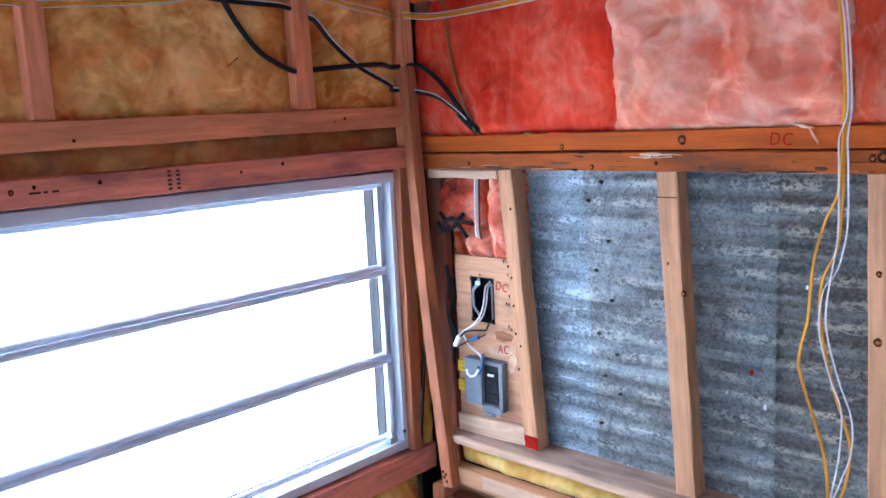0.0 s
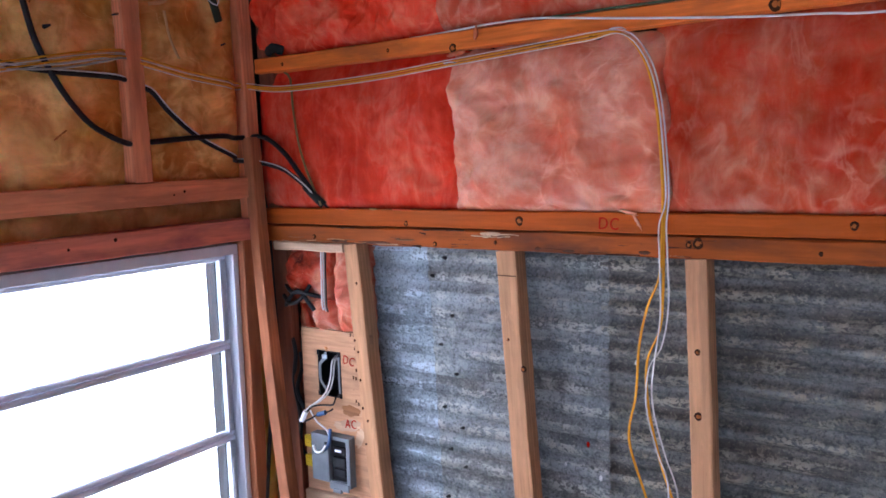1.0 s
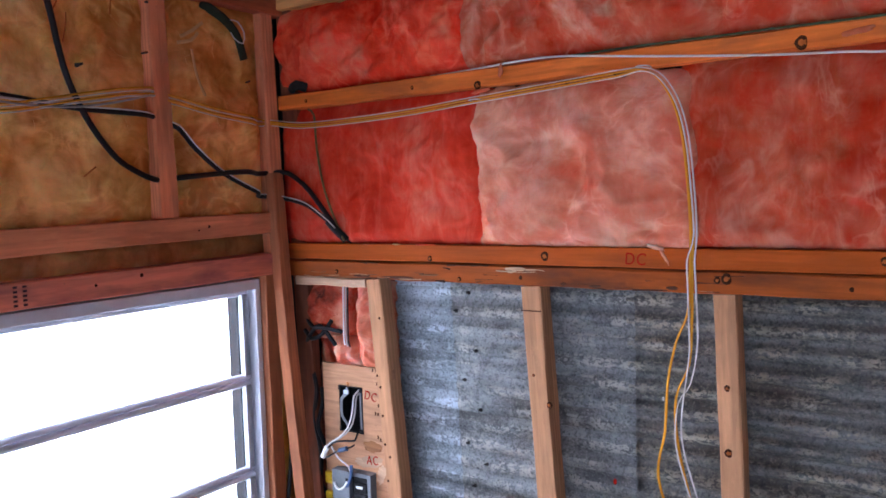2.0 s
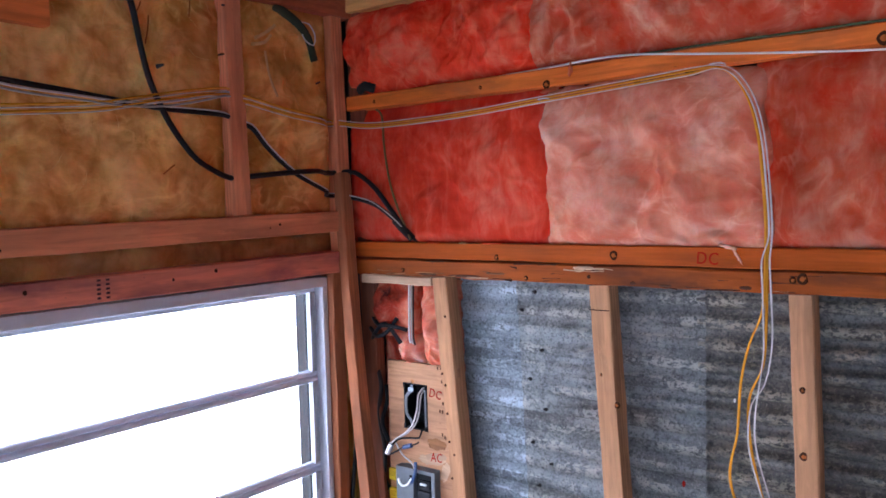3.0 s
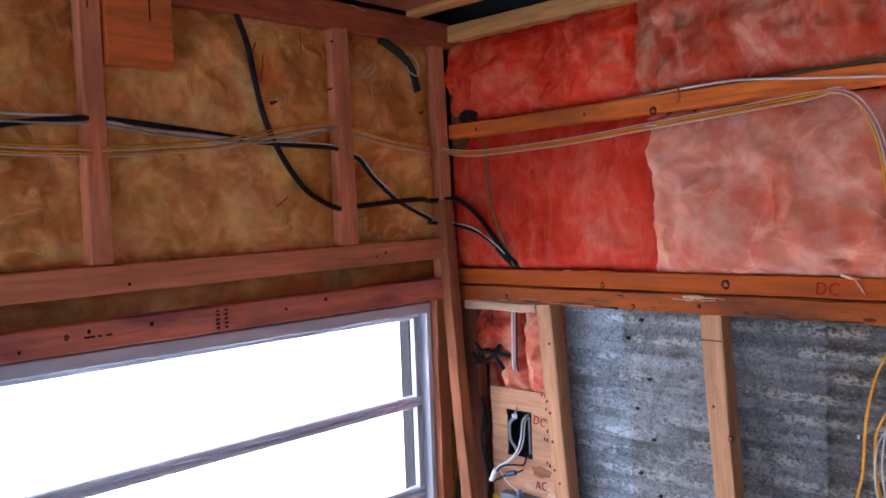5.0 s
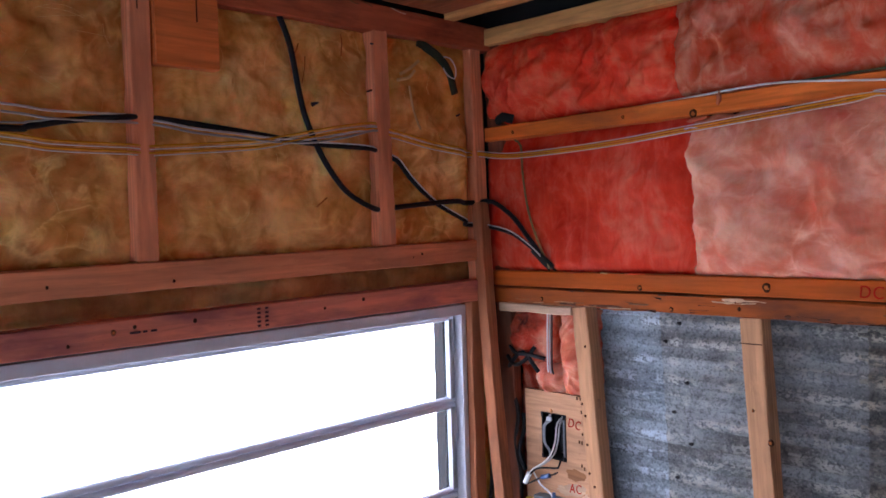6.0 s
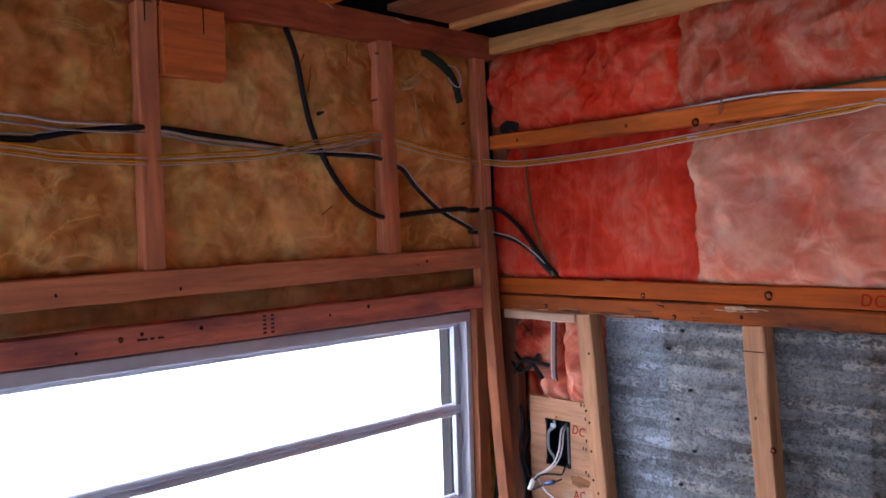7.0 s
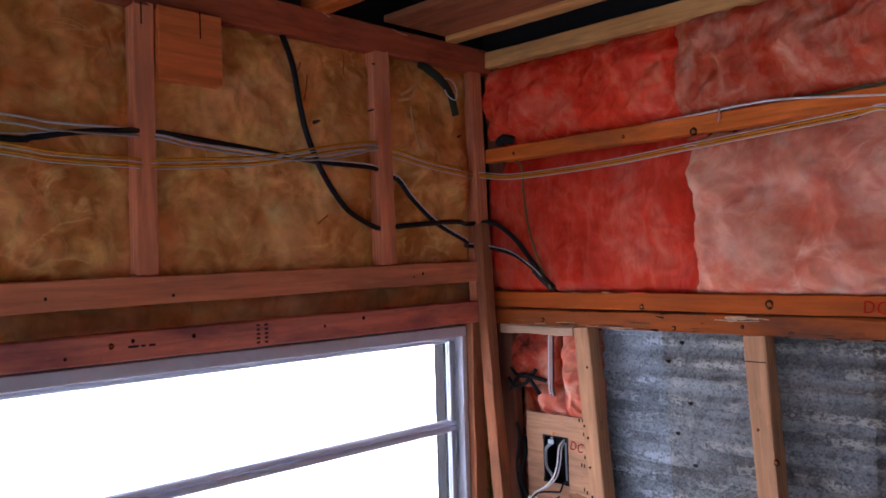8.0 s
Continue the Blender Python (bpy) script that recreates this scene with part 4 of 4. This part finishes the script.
# ---- cables on the west wall ----
C1 = [(-0.635, 2.075), (-0.618, 1.998), (-0.599, 1.904), (-0.581, 1.839), (-0.542, 1.762), (-0.488, 1.695), (-0.439, 1.664), (-0.395, 1.647)]
cable("black_cable", [(-0.02, *C1[0])] + on_west(C1[1:], 0.0) + [(-0.018, -0.36, 1.647), (-0.004, -0.325, 1.650), (0.004, -0.218, 1.659), (0.002, -0.124, 1.664), (-0.02, -0.07, 1.66), (-0.005, -0.028, 1.662),
      (0.027, -0.012, 1.660), (0.092, -0.012, 1.620), (0.145, -0.010, 1.561), (0.19, 0.0, 1.503), (0.205, 0.03, 1.48)], 0.0064, CABLE_BLACK, "thick black cable looping through the studs", normal=EAST)
C3 = [(-1.6, 1.79), (-1.201, 1.787), (-1.149, 1.792), (-1.084, 1.806), (-0.978, 1.82)]
C3b = [(-0.915, 1.821), (-0.787, 1.811), (-0.681, 1.801), (-0.564, 1.790), (-0.400, 1.786)]
C3c = [(-0.325, 1.762), (-0.275, 1.714), (-0.197, 1.659), (-0.09, 1.612)]
tail = [(-0.028, -0.07, 1.604), (-0.01, -0.03, 1.600), (0.024, -0.012, 1.593), (0.091, -0.014, 1.577), (0.153, -0.012, 1.540), (0.192, 0.0, 1.504), (0.205, 0.03, 1.48)]
cable("black_cable", on_west(C3, 0.005) + [(-0.02, -0.945, 1.822)] + on_west(C3b, -0.001) + [(-0.02, -0.36, 1.775)] + on_west(C3c, 0.0) + tail, 0.0056, CABLE_BLACK, "black cable run beside a white one", normal=EAST)
# white line riding on it
cable("white_cable", [(0.004, -0.56, 1.793), (0.004, -0.48, 1.794), (0.003, -0.40, 1.791), (-0.016, -0.36, 1.779), (0.004, -0.325, 1.769), (0.006, -0.275, 1.719), (0.006, -0.197, 1.663), (0.005, -0.09, 1.616), (-0.022, -0.07, 1.609),
      (-0.006, -0.034, 1.606), (0.024, -0.020, 1.599), (0.091, -0.021, 1.583), (0.153, -0.018, 1.545), (0.19, -0.006, 1.508), (0.205, 0.03, 1.485)], 0.0016, CABLE_WHITE, "thin pale cable beside the black one", normal=EAST)
C2 = [(-1.6, 1.84), (-1.200, 1.821), (-1.112, 1.814), (-0.978, 1.816)]
C2b = [(-0.915, 1.811), (-0.849, 1.802), (-0.749, 1.797), (-0.653, 1.792), (-0.564, 1.797), (-0.48, 1.812), (-0.399, 1.832)]
for dz, x, mat, lab in ((0.0045, 0.004, CABLE_WHITE, "white flat cable"), (-0.004, 0.007, CABLE_GREY, "greyish white flat cable")):
    cable("white_cable", on_west(C2, x, -dz * 1.6) + [(-0.02, -0.945, 1.816 + dz)] + on_west(C2b, x, -dz) + [(-0.02, -0.365, 1.832 + dz)], 0.0038, mat, lab + " strung through the studs", 0.6, (0.3, 0, 1), "white cables")
cable("white_cable", [(0.006, -1.6, 1.79), (0.006, -1.2, 1.796), (0.006, -1.148, 1.800), (0.005, -1.084, 1.809), (-0.002, -0.98, 1.814), (-0.02, -0.95, 1.815)], 0.003, CABLE_GREY, "greyish white cable strung through the studs", 0.6, (0.3, 0, 1), "white cables")
C4 = [(-1.6, 1.80), (-1.201, 1.772), (-1.113, 1.763), (-0.974, 1.762)]
C4b = [(-0.915, 1.763), (-0.722, 1.781), (-0.624, 1.799), (-0.500, 1.824), (-0.399, 1.838)]
C4c = [(-0.328, 1.823), (-0.212, 1.804), (-0.105, 1.793)]
C4n = [(0.0, 1.788), (0.096, 1.776), (0.271, 1.777), (0.428, 1.783), (0.569, 1.793), (0.719, 1.803), (0.868, 1.813), (0.926, 1.817)]
DROP = [(0.974, 1.818), (1.007, 1.800), (1.036, 1.753), (1.053, 1.689), (1.062, 1.605), (1.067, 1.510)]
Y1 = [(1.064, 1.42), (1.059, 1.36), (1.037, 1.304), (1.021, 1.229), (1.014, 1.132), (1.000, 1.042), (1.032, 0.936), (1.049, 0.873), (1.058, 0.784), (1.05, 0.66)]
Y2 = [(1.067, 1.43), (1.066, 1.346), (1.060, 1.264), (1.035, 1.199), (1.037, 1.114), (1.060, 1.009), (1.087, 0.927), (1.093, 0.884), (1.085, 0.826), (1.071, 0.77), (1.06, 0.66)]
W1 = [(1.073, 1.46), (1.075, 1.407), (1.077, 1.306), (1.063, 1.228), (1.040, 1.189), (1.034, 1.113), (1.054, 1.029), (1.076, 0.968), (1.074, 0.879), (1.061, 0.785), (1.055, 0.66)]
W2 = [(1.060, 1.46), (1.061, 1.407), (1.063, 1.305), (1.060, 1.264), (1.046, 1.136), (1.069, 1.032), (1.094, 0.961), (1.096, 0.896), (1.080, 0.836), (1.061, 0.77), (1.05, 0.66)]
RUNS = [(Y1, 0.0075, 0.0022, 0.004, -0.001, -0.003, CABLE_YELLOW, "yellow flat cable drooping in a loose loop", 0.0028),
        (Y2, -0.0055, -0.0028, 0.005, 0.002, 0.001, CABLE_YELLOW, "yellow flat cable hanging beside white ones", 0.0028),
        (W1, 0.001, 0.0068, 0.005, 0.010, -0.002, CABLE_WHITE, "white flat cable hanging in a loop", 0.0016),
        (W2, -0.0105, -0.0072, 0.001, 0.005, -0.005, CABLE_WHITE, "white flat cable hanging in a loop", 0.0016)]
for run, dz, dzn, dd, dx, dy, mat, lab, r in RUNS:
    pts = on_west(C4, 0.004 + dd, -dz) + [(-0.02, -0.945, 1.762 + dz)] + on_west(C4b, 0.003 + dd, -dz) + [(-0.02, -0.365, 1.834 + dz)] + on_west(C4c, 0.002 + dd, -dz)
    pts += [(-0.015, -0.066, 1.79 + dz), (-0.006, -0.028 - dd, 1.789 + dzn)] + on_north(C4n[1:], -0.018 + dy, 0, dzn)
    pts += on_north(DROP, -0.03 + dy, dx, dzn * 0.4) + on_north(run, -0.032 + dy)
    cable("yellow_cable" if mat is CABLE_YELLOW else "white_cable", pts, r, mat, lab, 0.72, (0.05, -0.3, 1.0), "cables dropping down the steel wall")
cable("white_cable", [(0.30, 0.03, 1.862), (0.45, 0.018, 1.8625), (0.60, 0.004, 1.865), (0.70, -0.004, 1.868)] + on_north([(0.803, 1.866), (0.975, 1.846), (1.182, 1.824), (1.325, 1.813), (1.429, 1.805), (1.8, 1.80), (2.6, 1.81)], -0.006), 0.0021, CABLE_WHITE, "white cable sagging over the upper rail", 0.7)
cable("green_wire", on_north([(0.80, 1.866), (0.976, 1.868), (1.132, 1.8675), (1.227, 1.868), (1.40, 1.867), (2.5, 1.868)], 0.0), 0.0022, CABLE_GREEN, "thin green wire lying on the upper rail")
cable("olive_wire", on_north([(0.10, 1.816), (0.118, 1.800), (0.123, 1.721), (0.138, 1.633), (0.164, 1.561), (0.201, 1.488)], -0.004), 0.0028, CABLE_OLIVE, "thin olive wire hanging over pink wool")
cable("black_cable", [(-0.01, -0.028, 1.30), (-0.006, -0.025, 1.2), (-0.004, -0.018, 1.09), (0.0, -0.015, 0.95), (-0.002, -0.03, 0.82), (0.0, -0.045, 0.72), (-0.01, -0.05, 0.6), (-0.004, -0.055, 0.5), (-0.004, -0.05, 0.2)], 0.0055, CABLE_BLACK, "black cable running down beside the jamb", normal=EAST)
for dx, mat in ((0.0, CABLE_WHITE), (0.0075, CABLE_GREY), (0.014, CABLE_BLACK)):
    cable("black_cable" if mat is CABLE_BLACK else "white_cable", [(0.176 + dx, 0.016, 1.39), (0.174 + dx, 0.014, 1.30), (0.172 + dx, 0.016, 1.228), (0.173 + dx, 0.03, 1.20), (0.176 + dx, 0.04, 1.16)], 0.0021, mat, "cable dropping behind the plywood panel", group="cables behind the panel")
TANGLE = [[(0.03, 0.03, 1.285), (0.07, 0.012, 1.262), (0.11, 0.012, 1.262), (0.15, 0.035, 1.25)], [(0.03, 0.03, 1.215), (0.06, 0.010, 1.24), (0.095, 0.012, 1.266), (0.13, 0.03, 1.215)],
          [(0.035, 0.02, 1.25), (0.07, 0.006, 1.232), (0.1, 0.012, 1.245), (0.12, 0.03, 1.28)], [(0.04, 0.03, 1.16), (0.066, 0.02, 1.1), (0.052, 0.024, 1.02), (0.07, 0.022, 0.93), (0.06, 0.03, 0.85), (0.075, 0.04, 0.8)],
          [(0.075, 0.03, 1.1), (0.084, 0.022, 1.06), (0.066, 0.02, 1.0), (0.082, 0.026, 0.95)]]
for pts in TANGLE:
    cable("black_cable", pts, 0.0055, CABLE_BLACK, "black cable curling in the pink wool", group="black cables by the corner")
tape = part("tape_wrap", tube_bm([(0.155, -0.008, 1.536), (0.178, -0.006, 1.514), (0.200, 0.006, 1.488)], 0.011, 0.8, 8), FOAM, None, "black tape wrapped round cables entering pink wool", smooth=True)
tagged(tape, category="tape")
staple_mesh = mesh_of("cable_staple", tube_bm([(-0.012, 0.004, -0.008), (-0.012, -0.014, -0.007), (0, -0.016, -0.006), (0.012, -0.014, -0.007), (0.012, 0.004, -0.008)], 0.0014, 1, 6), ALU)
for x, z in ((0.974, 1.832), (0.60, 1.802)):
    ob = new("cable_staple", staple_mesh)
    ob.matrix_basis = pose(x, -0.012, z)
    ob.parent = wall_north
# roof cable in the dark
cable("black_cable", [(0.03, -0.5, 2.16), (0.12, -0.42, 2.165), (0.2, -0.36, 2.17), (0.6, -0.34, 2.17)], 0.009, CABLE_BLACK, "black cable under the roof felt", normal=(0, 0, -1))
cable("white_wire", [(-0.01, -0.150, 2.03), (0.004, -0.135, 2.025), (0.006, -0.118, 2.0), (0.004, -0.122, 1.975), (-0.004, -0.14, 1.985), (-0.006, -0.15, 2.0)], 0.0016, CABLE_WHITE, "short white wire curl in the corner", normal=EAST)
# flattened dark shape put in for the shaded gap at the wool's corner
bm = tube_bm([(-0.02, -0.225, 2.06), (-0.012, -0.165, 2.03), (-0.01, -0.128, 1.995), (-0.012, -0.106, 1.94)], 0.013, 0.4, 8, EAST)
tagged(part("cloth_scrap", bm, GAP_GREEN, None, "dark green shape standing in for the shaded gap in the corner", smooth=True), category="cloth")
# straws and splinters caught in the yellow wool
for k, (y, z, a, ln) in enumerate(((-0.545, 1.663, 35, 0.035), (-0.582, 1.949, 80, 0.06), (-0.478, 2.015, 88, 0.05), (-0.60, 1.99, 65, 0.03), (-0.40, 1.92, 20, 0.02))):
    c, s = math.cos(radians(a)), math.sin(radians(a))
    ob = part("straw", tube_bm([(-0.004, y - c * ln / 2, z - s * ln / 2), (0.0, y, z + 0.002), (-0.004, y + c * ln / 2, z + s * ln / 2)], 0.0016, 1, 5, EAST), KNOT_RED, None, "dark straw caught in yellow wool")
    tagged(ob, category="straw", group="straws in the wool")
screw = part("bolt_tip", nail_bm(0.005, 0.016), NAIL, None, "small bolt tip poking through yellow wool", pose(0.0, -0.557, 1.878, 0, 80, 20))
tagged(screw, category="bolt")
# pale wisps on the yellow wool by the corner
for pts in ([(-0.30, 1.97), (-0.27, 1.985), (-0.235, 2.01)], [(-0.27, 1.945), (-0.262, 1.90), (-0.25, 1.865), (-0.235, 1.84)], [(-0.31, 1.955), (-0.27, 1.965), (-0.25, 1.985)]):
    ob = part("paper_strip", tube_bm(on_west(pts, -0.006), 0.004, 0.35, 6, EAST), PAPER, None, "torn pale paper strip on the wool", smooth=True)
    tagged(ob, category="paper", group="torn paper strips")

# ---- plywood panel and its two boxes ----
panel = empty("plywood_panel", (0.2, 0.012, 0.745))
tagged(panel, "tan plywood mounting panel with two cut-outs", "panel")
bm = bmesh.new()
XS = [0.098, 0.150, 0.228, 0.262, 0.325]
ZS = [0.742, 0.776, 0.908, 1.000, 1.119, 1.172]
holes = {(1, 3), (1, 1), (2, 1)}
for i in range(4):
    for j in range(5):
        if (i, j) in holes:
            continue
        box_bm((XS[i], 0.012, ZS[j]), (XS[i + 1], 0.024, ZS[j + 1]), 0, bm)
bmesh.ops.remove_doubles(bm, verts=bm.verts[:], dist=0.0005)
board = part("board", bm, PLY, panel, "tan plywood board", under(panel))
for name, x, z, w, h, turn, mat, lab in (("torn_patch", 0.247, 0.933, 0.046, 0.018, -8, FIR_PALE, "pale torn veneer patch"), ("torn_patch", 0.279, 0.905, 0.014, 0.03, 20, FIR_PALE, "pale torn veneer patch"),
                                        ("torn_patch", 0.214, 0.928, 0.02, 0.012, 5, FIR_PALE, "pale torn veneer patch"), ("dirt_patch", 0.254, 0.972, 0.033, 0.015, 4, FIR_DARK, "dark torn veneer patch")):
    part(name, flake_bm((w, h, 0.0016), x * 50 + z), mat, panel, lab, under(panel) @ pose(x, 0.0125, z, 0, turn, 0))
for x, z in ((0.262, 1.163), (0.272, 1.163), (0.274, 1.13), (0.276, 1.075), (0.266, 1.055), (0.274, 1.054), (0.272, 0.996), (0.28, 0.99)):
    part("staple_mark", box_bm((x, 0.0108, z), (x + 0.003, 0.0124, z + 0.008)), KNOT, panel, "dark staple mark", under(panel))
for txt, place, turn in (("DC", (0.233, 0.0105, 1.093), 8), ("AC", (0.236, 0.0092, 0.927), -4)):
    ob = writing(txt, 0.032, place, panel, turn, RED_INK, "red marker letters " + txt, 0.8, 0.1)
panel_pose = under(panel)

dc_box = tagged(empty("switch_box", (0.19, 0.02, 1.0)), "black open switch box with grey bracket in plywood", "electrical box", "", "")
m = under(dc_box)
bm = bmesh.new()
X0, X1, Z0, Z1 = 0.1505, 0.2275, 1.0005, 1.1185
for lo, hi in (((X0, 0.012, Z0), (X0 + 0.003, 0.062, Z1)), ((X1 - 0.003, 0.012, Z0), (X1, 0.062, Z1)), ((X0, 0.012, Z0), (X1, 0.062, Z0 + 0.003)), ((X0, 0.012, Z1 - 0.003), (X1, 0.062, Z1)), ((X0, 0.06, Z0), (X1, 0.063, Z1))):
    box_bm(lo, hi, 0, bm)
for cx, sx in ((X0, 1), (X1, -1)):
    for cz, sz in ((Z0, 1), (Z1, -1)):
        box_bm((min(cx, cx + sx * 0.008), 0.0085, min(cz, cz + sz * 0.012)), (max(cx, cx + sx * 0.008), 0.0125, max(cz, cz + sz * 0.012)), 0.001, bm)
part("body", bm, BLACK_PLASTIC, dc_box, "black plastic box", m)
part("bracket", tube_bm([(0.178, 0.012, 1.115), (0.176, 0.010, 1.098), (0.160, 0.010, 1.084), (0.160, 0.010, 1.04), (0.174, 0.010, 1.024), (0.178, 0.012, 1.004)], 0.0045, 0.3, 6), GREY_PLASTIC, dc_box, "grey zigzag bracket", m)
part("bracket_ear", box_bm((0.168, 0.008, 1.098), (0.184, 0.012, 1.108), 0.001), ALU_DARK, dc_box, "bright bracket ear", m)
part("copper_end", tube_bm([(0.185, 0.008, 1.120), (0.187, 0.002, 1.130), (0.193, 0.004, 1.126)], 0.0022, 1, 6), COPPER, dc_box, "bare copper end", m)
part("side_strip", box_bm((0.219, 0.0095, 1.006), (0.2245, 0.016, 1.108), 0.001), GREY_PLASTIC, dc_box, "grey side strip", m)
for k, (dx, mat) in enumerate(((0.0, CABLE_WHITE), (0.009, CABLE_GREY))):
    part("wire", tube_bm([(0.198 + dx, 0.045, 1.108), (0.200 + dx, 0.012, 1.095), (0.202 + dx, 0.0, 1.055), (0.196 + dx, -0.012, 1.020), (0.175 + dx * 0.6, -0.022, 0.995), (0.148, -0.025, 0.978), (0.132, -0.025, 0.962)], 0.002, 1, 8), mat, dc_box, "pale insulated wire", m, True)
part("wire", tube_bm([(0.216, 0.03, 1.02), (0.217, 0.0, 1.005), (0.214, -0.008, 0.988), (0.19, -0.012, 0.985), (0.155, -0.022, 0.978), (0.135, -0.028, 0.955), (0.125, -0.026, 0.937), (0.14, -0.026, 0.941), (0.175, -0.02, 0.962)], 0.0024, 1, 6), CABLE_BLACK, dc_box, "thin black wire", m, True)
part("wire_cap", tube_bm([(0.137, -0.026, 0.965), (0.131, -0.027, 0.953), (0.124, -0.028, 0.938)], 0.0072, 1, 8), WHITE_PLASTIC, dc_box, "white wire cap", m, True)
part("butt_connector", tube_bm([(0.172, -0.02, 0.960), (0.184, -0.019, 0.964), (0.196, -0.018, 0.968)], 0.006, 1, 8), BLUE, dc_box, "blue crimp connector", m, True)
part("wire", tube_bm([(0.196, -0.018, 0.968), (0.206, -0.016, 0.972), (0.216, -0.012, 0.978)], 0.002, 1, 6), CABLE_BLACK, dc_box, "thin black wire", m, True)
part("wire", tube_bm([(0.148, -0.022, 0.968), (0.165, -0.018, 0.94), (0.195, -0.014, 0.92), (0.205, -0.016, 0.895)], 0.0022, 1, 6), CABLE_WHITE, dc_box, "thin white wire", m, True)

ac_box = tagged(empty("outlet_box", (0.2, 0.0, 0.78)), "grey outlet box with yellow clips in plywood", "electrical box")
m = under(ac_box)
bm = bmesh.new()
box_bm((0.136, -0.012, 0.782), (0.194, 0.055, 0.906), 0.003, bm)
box_bm((0.194, 0.03, 0.782), (0.262, 0.055, 0.906), 0.002, bm)
box_bm((0.250, -0.010, 0.782), (0.262, 0.034, 0.906), 0.002, bm)
box_bm((0.194, -0.010, 0.896), (0.252, 0.034, 0.906), 0.002, bm)
box_bm((0.194, -0.010, 0.776), (0.262, 0.034, 0.788), 0.002, bm)
part("body", bm, GREY_PLASTIC, ac_box, "grey moulded box", m)
part("recess", box_bm((0.194, 0.0, 0.788), (0.250, 0.0305, 0.896), 0.001), BLACK_PLASTIC, ac_box, "black recess", m)
for z, h in ((0.80, 0.02), (0.825, 0.026), (0.857, 0.022)):
    part("terminal", box_bm((0.203, -0.006, z), (0.243, 0.003, z + h), 0.003), BLACK_PLASTIC, ac_box, "black terminal block", m)
part("terminal_screw", box_bm((0.212, -0.0085, 0.866), (0.232, -0.005, 0.872), 0.001), WHITE_PLASTIC, ac_box, "bright screw", m)
part("slot", box_bm((0.183, -0.0135, 0.868), (0.191, -0.0115, 0.888)), BLACK_PLASTIC, ac_box, "dark slot", m)
part("side_tab", box_bm((0.090, 0.018, 0.80), (0.136, 0.045, 0.895), 0.002), BLACK_PLASTIC, ac_box, "dark side tab", m)
for z in (0.806, 0.858):
    bm = box_bm((0.100, 0.002, z), (0.128, 0.020, z + 0.03), 0.002)
    box_bm((0.104, -0.001, z + 0.006), (0.124, 0.003, z + 0.012), 0.001, bm)
    box_bm((0.104, -0.001, z + 0.018), (0.124, 0.003, z + 0.024), 0.001, bm)
    part("clip", bm, YELLOW_PLASTIC, ac_box, "yellow clip", m)
bm = box_bm((0.196, -0.014, 0.768), (0.258, -0.010, 0.786), 0.001)
box_bm((0.21, -0.018, 0.762), (0.235, -0.008, 0.772), 0.001, bm)
part("bracket", bm, GREY_PLASTIC, ac_box, "grey lower bracket", m)
part("wire", tube_bm([(0.203, -0.012, 0.925), (0.206, -0.018, 0.90), (0.200, -0.02, 0.882), (0.19, -0.022, 0.872)], 0.005, 0.7, 8), BLUE, ac_box, "blue wire lead", m, True)
part("wire", tube_bm([(0.196, -0.022, 0.884), (0.186, -0.026, 0.868), (0.170, -0.026, 0.862), (0.158, -0.024, 0.868), (0.154, -0.022, 0.878)], 0.003, 1, 8), WHITE_PLASTIC, ac_box, "hooked white wire", m, True)
